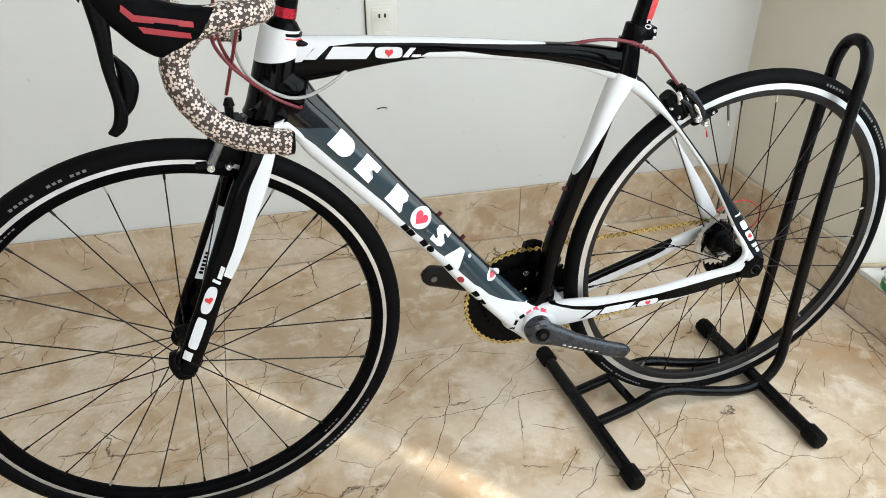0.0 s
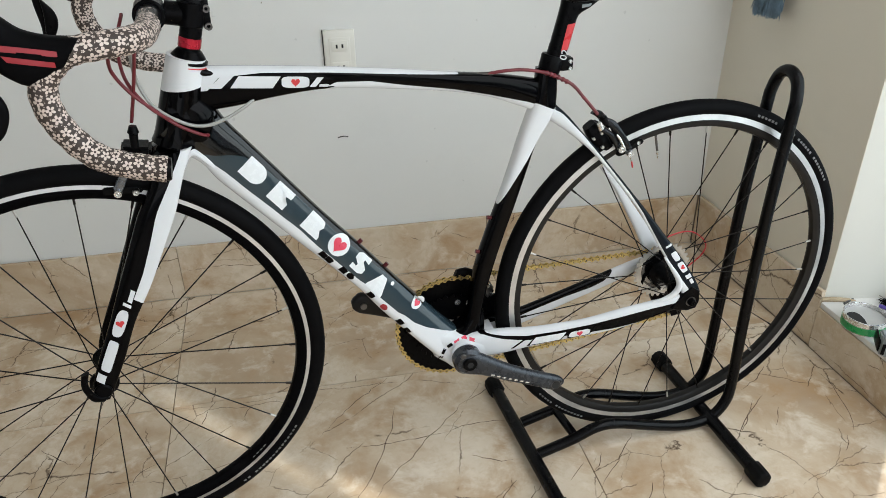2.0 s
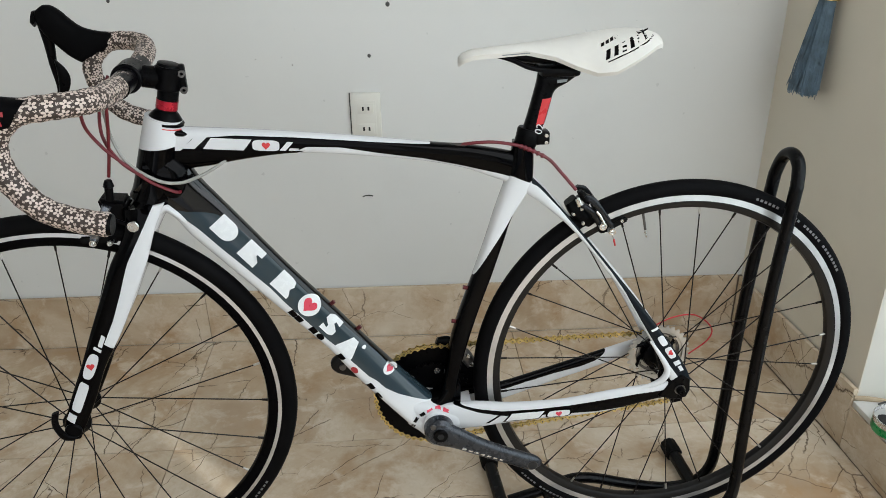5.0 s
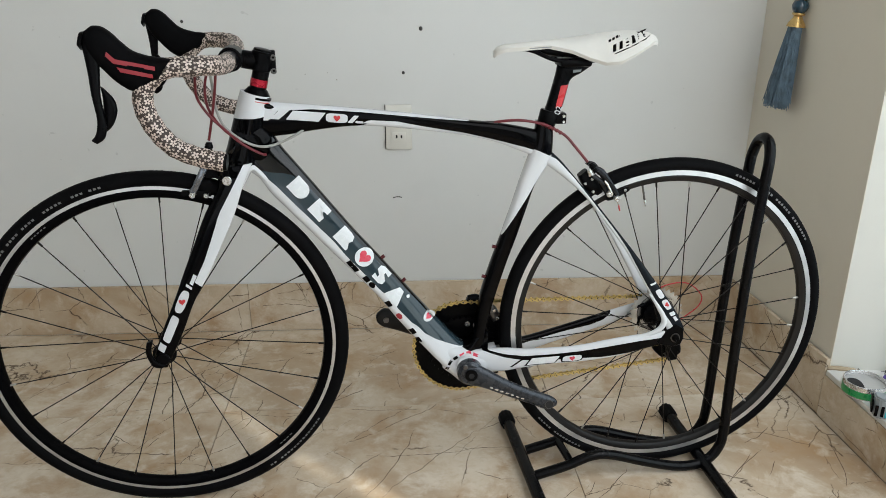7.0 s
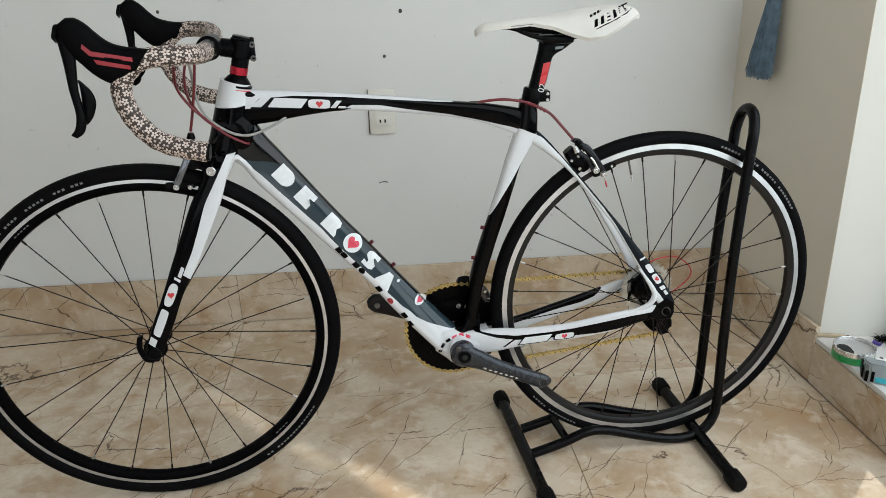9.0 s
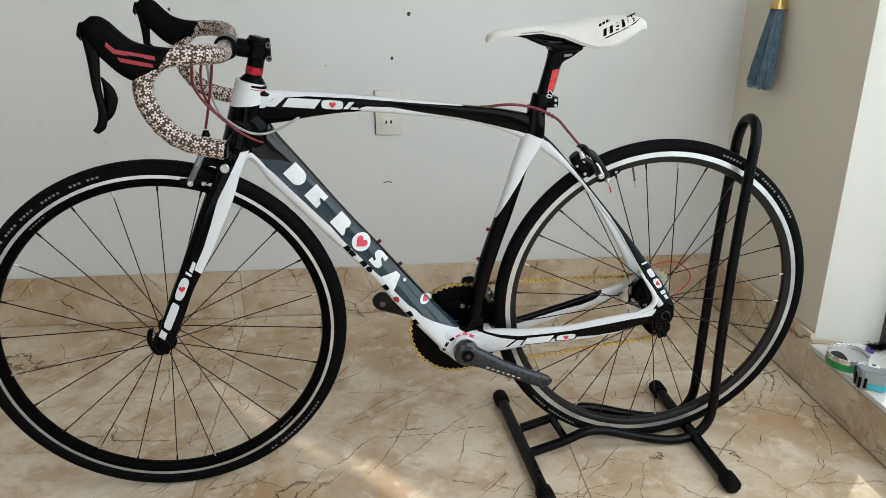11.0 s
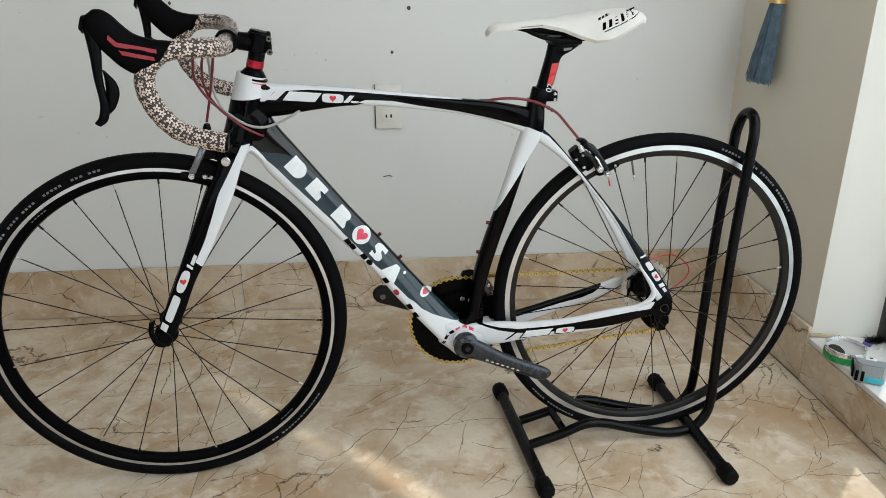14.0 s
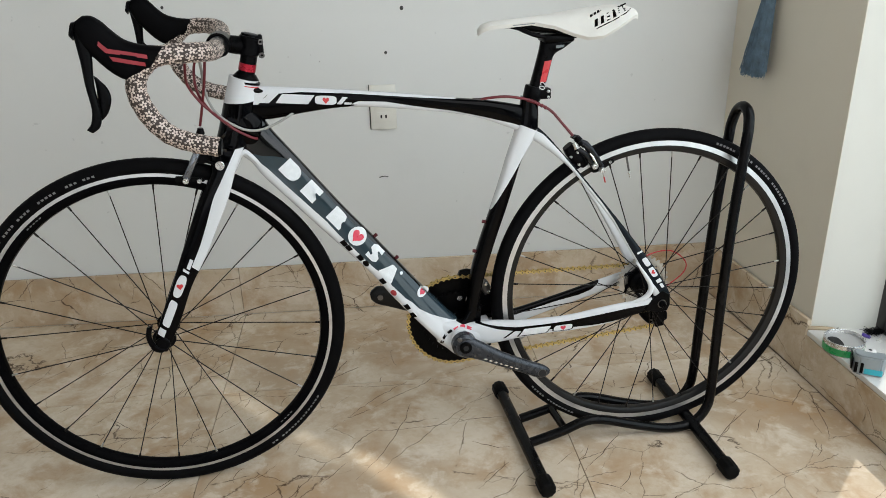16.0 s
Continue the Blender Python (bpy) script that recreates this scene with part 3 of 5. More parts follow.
# ---- the bicycle: x runs back along it, y away from the camera, z up, from the front axle ----
BIKE = pose(0, 0, 0.342, -1.49, 0, 4.82)
bike = empty("bicycle", BIKE, "black and white carbon road bicycle without pedals, standing indoors", "bicycle")
STEER = radians(3.4)
axis_dir = Vector((0.058, 0, 0.22)).normalized()
axis_pt = Vector((0.1655, 0, 0.33))
TURNED = Matrix.Translation(axis_pt) @ Matrix.Rotation(STEER, 4, axis_dir) @ Matrix.Translation(-axis_pt)
BB = (0.576, -0.064)
REAR = (0.9805, -0.0046)


def mirrored(ob_bm):
    bmesh.ops.scale(ob_bm, vec=(1, -1, 1), verts=ob_bm.verts)
    bmesh.ops.reverse_faces(ob_bm, faces=ob_bm.faces[:])
    return ob_bm


top_tube = part("top_tube", loft([((.200, .466), (.200, .399), .0160), ((.223, .4605), (.223, .399), .0160), ((.261, .457), (.26, .402), .0164), ((.311, .4525), (.311, .4095), .0160), ((.385, .445), (.388, .415), .0152),
    ((.48, .434), (.478, .4065), .0144), ((.572, .4215), (.569, .394), .0136), ((.636, .414), (.629, .380), .0128), ((.690, .404), (.675, .362), .0128), ((.722, .396), (.708, .348), .0112)], 3.2), M_TOPTUBE, bike, "white top tube with a black sweep")
down_tube = part("down_tube", loft([((.214, .426), (.145, .366), .024), ((.228, .400), (.168, .344), .0230), ((.242, .375), (.197, .3225), .0205), ((.262, .3485), (.2165, .2930), .0190), ((.290, .312), (.2377, .2681), .0185), ((.361, .219), (.3137, .1826), .0190), ((.410, .160), (.3657, .1251), .0195), ((.450, .110), (.4077, .0771), .0205),
    ((.490, .060), (.4470, .0235), .023), ((.562, -.024), (.53, -.074), .030), ((.60, -.055), (.571, -.110), .033)], 3.6, 32, taper=.36), M_DOWNTUBE, bike, "dark slate down tube, sheen partly in its colour, with a white underside")
seat_tube = part("seat_tube", loft([((.706, .412), (.738, .404), .0150), ((.703, .382), (.739, .368), .0165), ((.697, .354), (.735, .338), .0165), ((.679, .30), (.709, .293), .0150), ((.6655, .255), (.695, .25), .0145),
    ((.644, .19), (.676, .19), .0145), ((.624, .132), (.657, .135), .016), ((.606, .07), (.637, .07), .0175), ((.596, .01), (.622, .01), .0195), ((.589, -.022), (.618, -.025), .0205), ((.572, -.050), (.618, -.055), .022)], 2.8), M_SEATTUBE, bike, "white seat tube turning black below")
head_tube = part("head_tube", tube(smooth_path([(.1715, 0, .3505), (.1765, 0, .368), (.188, 0, .415), (.2030, 0, .4705)]), [.0355 - .0095 * k / 18 for k in range(19)], 28), M_HEADTUBE, bike, "head tube, white above and black below")
bb_shell = part("bottom_bracket_shell", loft([((.530, -.026), (.530, -.082), .028), ((.550, -.030), (.548, -.096), .033), ((.576, -.037), (.572, -.114), .039), ((.61, -.046), (.605, -.100), .039), ((.640, -.046), (.638, -.086), .034)], 3.4, 28), M_WHITE, bike, "white bottom bracket shell")
part("head_gusset", loft([((.172, .426), (.158, .338), .0315), ((.190, .4275), (.182, .345), .0305), ((.208, .420), (.206, .344), .0280), ((.2210, .408), (.2200, .360), .0235), ((.2275, .399), (.2262, .386), .0175)], 2.6), M_BLACK, bike, "black gusset behind the head tube")
part("lower_head_shell", loft([((.156, .316), (.170, .304), .0285), ((.168, .335), (.181, .323), .0310), ((.177, .344), (.185, .331), .0318), ((.190, .3515), (.193, .335), .0314), ((.204, .3400), (.202, .325), .0280), ((.216, .3270), (.211, .313), .0240), ((.228, .3130), (.222, .302), .0190)], 2.8), M_WHITE, bike, "white shell under the head tube")
part("head_fairing", loft([((.190, .4705), (.190, .4610), .0240), ((.206, .4700), (.206, .4570), .0215), ((.220, .4630), (.220, .4495), .0175), ((.234, .4575), (.234, .4470), .0140), ((.248, .4540), (.248, .4470), .0095), ((.258, .4525), (.258, .4490), .0040)], 2.4), M_BLACK, bike, "black tongue behind the headset").matrix_local = Matrix.Translation((0, 0, -.0065))
part("frame_junction", loft([((.550, -.024), (.548, -.055), .020), ((.568, -.034), (.566, -.060), .024), ((.584, -.030), (.582, -.060), .025), ((.598, -.008), (.598, -.058), .022), ((.612, .008), (.612, -.056), .018), ((.622, -.004), (.622, -.052), .014)], 2.8), M_BLACK, bike, "black junction of the frame above the crank")
part("bearing_cup", lathe([(.012, -.042), (.0190, -.042), (.0205, -.039), (.0205, -.030), (.012, -.030)], 32, centre=(BB[0], 0, BB[1])), M_WHITE, bb_shell, "white bearing ring")
cs = [((.585, -.042), (.57, -.092), .014, -.020), ((.645, -.0365), (.645, -.086), .011, -.030), ((.70, -.0365), (.70, -.074), .009, -.040), ((.75, -.0330), (.752, -.066), .0085, -.047), ((.80, -.0275), (.803, -.0615), .008, -.053), ((.87, -.012), (.872, -.050), .0075, -.061), ((.938, -.001), (.941, -.030), .007, -.067), ((.990, .006), (.992, -.022), .005, -.071)]
ss = [((.722, .367), (.702, .343), .0110, .0), ((.738, .3530), (.722, .332), .0105, -.003), ((.756, .336), (.7425, .3190), .0085, -.0105), ((.7775, .3105), (.768, .2995), .0064, -.019), ((.811, .271), (.8055, .2640), .0048, -.028), ((.878, .187), (.8700, .1815), .0046, -.043), ((.907, .150), (.8945, .1430), .0051, -.049), ((.957, .083), (.935, .073), .0060, -.058), ((.990, .034), (.962, .021), .0056, -.067), ((1.003, .006), (.974, -.009), .005, -.071)]
chain_stay = part("chain_stay", loft(cs, 3.0), M_CHAINSTAY, bike, "white chain stay with a black band")
far_cs = [((.585, -.040), (.57, -.09), .014, .020), ((.645, -.046), (.645, -.088), .011, .030), ((.70, -.050), (.70, -.084), .009, .042), ((.80, -.030), (.80, -.060), .008, .053), ((.89, -.008), (.895, -.036), .0075, .060), ((.95, .006), (.952, -.018), .007, .064), ((.99, .010), (.995, -.014), .005, .068)]
part("chain_stay", loft(far_cs, 3.0), M_CHAINSTAY_FAR, bike, "white chain stay with a black patch on its inner side")
seat_stay = part("seat_stay", loft(ss, 2.6), M_SEATSTAY, bike, "white seat stay with a dark upper edge")
part("seat_stay", mirrored(loft(ss, 2.6)), M_WHITE, bike, "white seat stay")
for sgn in (-1, 1):
    d = plate([(.966, .004), (.984, .019), (.999, .010), (1.001, -.012), (.996, -.025), (.980, -.028), (.962, -.024), (.948, -.020)], sgn * .064, sgn * .0775)
    bmesh.ops.bevel(d, geom=d.edges[:], offset=.001, segments=1, affect="EDGES", clamp_overlap=True)
    drop_plate = part("dropout", d, M_SATIN, bike, "black dropout plate")
    part("axle_end", lathe([(.0022, sgn * .0875), (.0052, sgn * .0875), (.0068, sgn * .085), (.0075, sgn * .0778), (.0022, sgn * .0778)], 20, centre=(REAR[0] + .003, 0, REAR[1] - .004)), M_SATIN, drop_plate, "black axle end")
    part("axle_washer", lathe([(.004, sgn * .0792), (.0092, sgn * .0792), (.0092, sgn * .0778), (.004, sgn * .0778)], 24, centre=(REAR[0] + .003, 0, REAR[1] - .004)), M_DARKSTEEL, drop_plate)


web_path = smooth_path([(.900, -.0655, -.0100), (.930, -.0690, -.0030), (.950, -.0710, .0060), (.9595, -.0715, .0190), (.9590, -.0700, .034), (.945, -.0660, .058), (.930, -.0620, .080)])
web = tube(web_path, [.0015 + .0042 * math.sin(math.pi * k / (len(web_path) - 1)) for k in range(len(web_path))], 14)
part("stay_web", web, M_WHITE, bike, "white web where the stays meet")


# marks painted on the frame, drawn as plain shapes
def mark(name, poly, y0, y1, mat, parent):
    return part(name, plate(poly, y0, y1), mat, parent, smooth=False)


top_tube.matrix_local = Matrix.Translation((0, 0, -.005))
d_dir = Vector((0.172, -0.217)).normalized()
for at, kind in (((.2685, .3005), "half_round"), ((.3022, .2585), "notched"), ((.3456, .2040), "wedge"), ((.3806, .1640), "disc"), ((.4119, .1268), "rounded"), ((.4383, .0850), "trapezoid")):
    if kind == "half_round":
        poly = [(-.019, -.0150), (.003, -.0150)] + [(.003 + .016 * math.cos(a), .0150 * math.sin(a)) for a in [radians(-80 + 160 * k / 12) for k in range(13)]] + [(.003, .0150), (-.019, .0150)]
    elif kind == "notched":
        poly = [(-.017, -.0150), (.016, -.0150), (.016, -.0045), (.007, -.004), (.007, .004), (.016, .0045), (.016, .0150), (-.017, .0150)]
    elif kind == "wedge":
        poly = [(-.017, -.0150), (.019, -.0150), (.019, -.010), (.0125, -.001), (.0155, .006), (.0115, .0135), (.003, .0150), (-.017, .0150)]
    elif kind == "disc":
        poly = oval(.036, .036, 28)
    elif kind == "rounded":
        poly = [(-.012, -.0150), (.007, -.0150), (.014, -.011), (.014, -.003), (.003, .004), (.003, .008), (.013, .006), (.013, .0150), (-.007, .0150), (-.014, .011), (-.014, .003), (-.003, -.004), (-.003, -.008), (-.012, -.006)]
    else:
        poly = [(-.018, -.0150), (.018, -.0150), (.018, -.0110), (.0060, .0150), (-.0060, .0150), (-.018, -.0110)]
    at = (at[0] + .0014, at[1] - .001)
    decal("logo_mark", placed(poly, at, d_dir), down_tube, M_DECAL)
    if kind == "disc":
        decal("heart_mark", placed(heart(.024), at, d_dir), down_tube, M_ROSE, .0012)
decal("heart_badge", placed(oval(.019, .026, 24), (.5040, .0360), d_dir), down_tube, M_DECAL)
decal("heart_mark", placed(heart(.012), (.5025, .0345), d_dir), down_tube, M_ROSE, .0012)
decal("round_mark", placed(oval(.0065, .0065, 12), (.4632, .0785), d_dir), down_tube, M_DECAL)
for k, at in enumerate(((.3540, .1520), (.3625, .1415), (.3830, .1195), (.3935, .1065), (.4235, .0670), (.4438, .0405), (.4688, .0085), (.4797, -.0105))):
    shape = oval(.014, .011, 16) if k in (3, 5) else [(-.007, -.005), (.006, -.005), (.008, .004), (.001, .005), (.000, .001), (-.003, .005), (-.005, .005)]
    decal("underside_mark", placed(shape, (at[0] + .001, at[1] + .001), d_dir), down_tube, M_STRIPE if k == 5 else M_BLACK, .0006)
t_dir = Vector((0.13, -0.012)).normalized()
for x0, w, h, sl, kind in ((.2435, .0165, .0175, 1.0, 0), (.2890, .0570, .0165, .7, 0), (.3430, .0385, .0160, 0, 1), (.3720, .0090, .0135, .8, 0), (.3820, .0130, .0040, .4, 0)):
    zc = .4398 - .088 * (x0 - .2435) - (.0048 if x0 > .38 else 0)
    poly = oval(w, h, 24, 4.0) if kind else [(-w / 2, -h / 2), (w / 2, -h / 2), (w / 2, h / 2), (-w / 2, h / 2)]
    decal("logo_mark", placed(poly, (x0, zc), t_dir, sl), top_tube, M_WHITE)
    if kind:
        decal("heart_mark", placed(heart(.012), (x0, zc), t_dir), top_tube, M_RED, .0012)
s_dir = Vector((0.043, -0.067)).normalized()
for at, w, h, k in (((.9362, .1005), .004, .012, 0), ((.9500, .0800), .020, .011, 1), ((.9640, .0585), .022, .012, 2), ((.9760, .0400), .008, .010, 3), ((.9825, .0300), .010, .006, 4)):
    decal("logo_mark", placed(oval(w, h, 20, 4.0) if k in (1, 2) else [(-w / 2, -h / 2), (w / 2, -h / 2), (w / 2, h / 2), (-w / 2, h / 2)], at, s_dir, .2), seat_stay, M_WHITE)
    if k == 2:
        decal("heart_mark", placed(heart(.009), at, s_dir), seat_stay, M_RED, .0012)
c_dir = (1, .10)
for at, w, h, sl, kind in (((.6790, -.0605), .0055, .021, 1.5, 0), ((.7270, -.0568), .060, .0185, .85, 1), ((.7835, -.0515), .043, .0165, .3, 2), ((.8085, -.0452), .0040, .0120, .7, 0), ((.8165, -.0432), .0040, .0100, .7, 0)):
    shape = lambda a, b: oval(a, b, 24, 4.0) if kind == 2 else [(-a / 2, -b / 2), (a / 2, -b / 2), (a / 2, b / 2), (-a / 2, b / 2)]
    decal("logo_outline", placed(shape(w, h), at, c_dir, sl), chain_stay, M_BLACK)
    if kind:
        decal("logo_mark", placed(shape(w - .0055, h - .0040), at, c_dir, sl), chain_stay, M_DECAL, .0012)
    if kind == 2:
        decal("heart_mark", placed(heart(.011), at, c_dir), chain_stay, M_ROSE, .0017)
for k, (x, z, a) in enumerate(((.5375, -.0740, 70), (.5430, -.0610, 55), (.5540, -.0510, 34), (.5670, -.0455, 16), (.5810, -.0440, 0), (.5945, -.0470, -18))):
    letter = [(-.0050, -.0028), (.0050, -.0028), (.0050, -.0008), (-.0015, -.0004), (.0044, .0008), (.0050, .0028), (-.0050, .0028)]
    decal("ring_print", placed(letter, (x, z), (math.cos(radians(a)), math.sin(radians(a)))), bb_shell, M_BLACK if k < 3 else M_ROSE, also=(chain_stay, down_tube))


def wheel(name, m_rim, spokes, hub_half, phase, cross, track_in, label, prints, mid=.3246, thick=.0137):
    rim = part(name, lathe([(.3165, -.0095), (.3055, -.0105), (.3000, -.0100), (.2935, -.0065), (.2915, 0), (.2935, .0065), (.3000, .0100), (.3055, .0105), (.3165, .0095), (.312, 0)], 120), m_rim, bike, label)
    for s in (-1, 1):
        part("brake_track", lathe([(.3163, s * .0099), (track_in, s * .0110), (track_in - .0003, s * .0100), (.3163, s * .0090)], 120), M_TRACK, rim, "bright machined brake track")
    tyre = part("tyre", lathe([(mid + thick * math.cos(a), thick * math.sin(a)) for a in [radians(-140 + 280 * k / 20) for k in range(21)]], 140), M_RUBBER, rim, "black rubber tyre")
    yy = lambda r: -math.sqrt(max((thick + .0001) ** 2 - (r - mid) ** 2, 1e-7)) - .0003
    for a0, a1, r0, r1, n, gaps in prints:
        r0, r1 = r0 + (r1 - r0) * .16, r1 - (r1 - r0) * .16
        for j in range(n):
            if j in gaps:
                continue
            b0, b1 = radians(a0 + (a1 - a0) * j / n), radians(a0 + (a1 - a0) * (j + .62) / n)
            bmk = bmesh.new()
            if r0 > .31:
                bmk.faces.new([bmk.verts.new((r * math.cos(b), yy(r), r * math.sin(b))) for r, b in ((r0, b0), (r0, b1), (r1, b1), (r1, b0))])
            else:
                bmk.faces.new([bmk.verts.new((r * math.cos(b), -.0108, r * math.sin(b))) for r, b in ((r0, b0), (r0, b1), (r1, b1), (r1, b0))])
            bmesh.ops.solidify(bmk, geom=bmk.faces[:], thickness=.0004)
            part("tyre_print" if r0 > .31 else "rim_print", bmk, M_SIDEWALL, tyre if r0 > .31 else rim, smooth=False)
    prof = [(.004, -hub_half), (.010, -hub_half), (.012, -hub_half + .006), (.021, -hub_half + .012), (.0215, -hub_half + .016), (.012, -hub_half + .022), (.0105, 0)]
    prof += [(r, -o) for r, o in prof[-2::-1]]
    part("hub", lathe(prof, 40), M_SATIN, rim, "black hub")
    fl = hub_half - .014
    for k in range(spokes):
        s = -1 if k % 2 == 0 else 1
        a = radians(phase) + 2 * math.pi * k / spokes
        off = radians(cross) * (1 if (k // 2) % 2 == 0 else -1)
        h = Vector((.020 * math.cos(a + off), s * fl, .020 * math.sin(a + off)))
        e = Vector((.2925 * math.cos(a), s * .002, .2925 * math.sin(a)))
        spoke = part("spoke", tube([h, e], .00105, 6), M_SPOKE, rim)
        part("nipple", tube([h.lerp(e, .960), h.lerp(e, .999)], [.0019, .0021], 6), M_SPOKE if k % 3 else M_COG, spoke, "small spoke nipple")
    return rim


fw = wheel("front_wheel", M_RIM, 24, .046, 11.1, 0, .3090, "front wheel with a black rim and silver brake track", [(147, 102, .3225, .3280, 32, (6, 11, 16, 17, 23, 24, 28)), (-33, -59, .3235, .3285, 17, (14,)), (131, 124, .3020, .3050, 5, ()), (-44, -51, .3000, .3030, 4, ())], .3258, .0149)
fw.matrix_local = Matrix.Translation((.0026, -.0165, 0)) @ TURNED @ Matrix.Scale(1.0075, 4)
rw = wheel("rear_wheel", M_RIM_GREY, 28, .058, 6.9, 62, .3058, "rear wheel with a worn dark rim and silver brake track", [(69, 30, .3225, .3285, 28, (6, 7, 12, 19)), (-119, -141, .3230, .3280, 15, (9,))])
rw.matrix_local = pose(REAR[0] + .003, 0, REAR[1] + .0012)
va = radians(102.4)
along = Vector((math.cos(va), 0, math.sin(va)))
valve = part("valve", tube([along * .292, along * .262], [.0022, .0021], 8), M_DARKSTEEL, rw, "dark valve stem")
part("valve_tip", tube([along * .2615, along * .256, along * .2555, along * .248], [.0024, .0024, .0015, .0014], 8), M_STEEL, valve, "bright valve nut")
part("skewer", tube([(REAR[0], -.078, REAR[1] - .004), (REAR[0], .078, REAR[1] - .004)], .0055, 12), M_DARKSTEEL, bike, "axle skewer")

# ---- fork ----
blade = [((.126, .348), (.190, .354), .024, -.012), ((.126, .314), (.172, .320), .0125, -.034), ((.101, .270), (.152, .267), .0115, -.040), ((.078, .218), (.126, .214), .0105, -.044), ((.054, .164), (.099, .161), .0095, -.048), ((.031, .110), (.067, .107), .0085, -.051), ((.005, .054), (.042, .051), .0075, -.054), ((-.014, .006), (.018, .003), .0065, -.056), ((-.010, -.016), (.006, -.019), .0050, -.056)]
fork = part("fork", loft(blade, 2.8), M_FORK, bike, "black fork with white rear edges")
FORWARD = Matrix.Translation((.0015, -.006, -.001)) @ TURNED
fork.matrix_local = FORWARD
far_blade = part("fork_blade", mirrored(loft(blade, 2.8)), M_FORK, fork)
crown = bmesh.new()
box(crown, (.128, -.034, .318), (.160, .034, .352), .012)
part("fork_crown", crown, M_BLACK, fork)
f_dir = Vector((-.052, -.108)).normalized()
for at, w, h, k in (((.0700, .1520), .020, .0065, 0), ((.0615, .1390), .005, .012, 0), ((.0465, .1110), .046, .0165, 1), ((.0215, .0590), .054, .0150, 2), ((.0020, .0235), .015, .013, 0)):
    decal("logo_mark", placed(oval(w, h, 24, 3.0 if k == 1 else 6.0) if k else [(-w / 2, -h / 2), (w / 2, -h / 2), (w / 2, h / 2), (-w / 2, h / 2)], at, f_dir, .0 if k == 1 else .25), fork, M_WHITE)
    if k == 1:
        decal("heart_mark", [(at[0] + x, at[1] + z) for x, z in heart(.012)], fork, M_RED, .0012)
decal("white_panel", [(.0310, .0885), (.0440, .0835), (.0690, .1400), (.0960, .2050), (.0850, .2110), (.0560, .1440)], far_blade, M_WHITE)
for k in range(6):
    decal("panel_print", placed([(-.0024, -.0030), (.0024, -.0030), (.0024, .0030), (-.0024, .0030)], (.0420 + .0029 * k, .0975 + .0066 * k), (.4, .92)), far_blade, M_BLACK, .0012)
part("axle_nut", disc(.013, -.066, -.060, 20, centre=(0, 0, 0), bevel=.002), M_SATIN, fork, "black quick release end")
part("quick_release_lever", loft([((-.010, .044), (-.022, .040), .004, -.070), ((-.016, .02), (-.026, .018), .004, -.070), ((-.008, -.004), (-.018, -.010), .004, -.067), ((.006, -.010), (-.004, -.018), .004, -.063)], 2.4), M_SATIN, fork, "black quick release lever")

# ---- cockpit ----
spacers = part("headset_cap", tube([axis_pt + axis_dir * d for d in (.1405, .1440, .1445, .1480, .1560, .158, .190)], [.0262, .0262, .0240, .0230, .0170, .0146, .0146], 28), M_SATIN, bike, "black headset cap and spacers")
spacers.matrix_local = Matrix.Translation((.0025, 0, -.003))
part("pink_line", tube([axis_pt + axis_dir * d for d in (.1365, .1378)], .0264, 28), M_RED, spacers, "thin red line")
part("red_spacer", tube([axis_pt + axis_dir * d for d in (.161, .174)], .0152, 28), M_REDANO, spacers, "red anodised spacer")
stem_top = axis_pt + axis_dir * .207
stem = part("stem", tube([axis_pt + axis_dir * d for d in (.1905, .192, .221, .223)], [.0172, .0185, .0185, .0165], 28), M_SATIN, bike, "black alloy stem")
COCKPIT = Matrix.Translation((-.001, 0, -.0045)) @ TURNED
stem.matrix_local = COCKPIT
part("stem_arm", tube([stem_top + Vector((-.010, 0, .0)), (.186, 0, .534)], [.0160, .0155], 20), M_SATIN, stem)
part("faceplate", tube([(.168, -.023, .535), (.168, -.021, .535), (.168, .021, .535), (.168, .023, .535)], [.0185, .0205, .0205, .0185], 24), M_SATIN, stem)
part("clamp_slot", boxed((.233, -.006, .508), (.243, .006, .548), .003), M_SATIN, stem)
part("top_cap", tube([axis_pt + axis_dir * .2235, axis_pt + axis_dir * .227, axis_pt + axis_dir * .228], [.0165, .0155, .012], 24), M_SATIN, stem)
for dz in (.513, .536):
    part("clamp_bolt", lathe([(.0025, -.011), (.0050, -.011), (.0050, -.006), (.0025, -.006)], 14, centre=(.239, 0, dz)), M_DARKSTEEL, stem, "steel clamp bolt")
handlebar = part("handlebar", tube([(.168, -.075, .535), (.168, .075, .535)], .0155, 20), M_SATIN, bike, "black drop handlebar wrapped in brown flowered tape")
handlebar.matrix_local = COCKPIT
drop = [(.168, -.036, .535), (.167, -.11, .538), (.163, -.158, .542), (.152, -.193, .546), (.130, -.213, .548), (.100, -.222, .547), (.082, -.222, .539), (.064, -.2215, .518), (.0615, -.222, .490), (.074, -.223, .459), (.097, -.225, .432), (.129, -.227, .417), (.167, -.229, .408)]
hood = [((.108, .561), (.086, .530), .0150, -.2225), ((.080, .564), (.056, .515), .0170, -.222), ((.056, .572), (.034, .525), .0165, -.222), ((.040, .586), (.014, .546), .0165, -.222), ((.029, .598), (-.001, .565), .0160, -.222), ((.017, .606), (-.009, .586), .0130, -.222), ((.006, .607), (-.008, .597), .0070, -.222)]
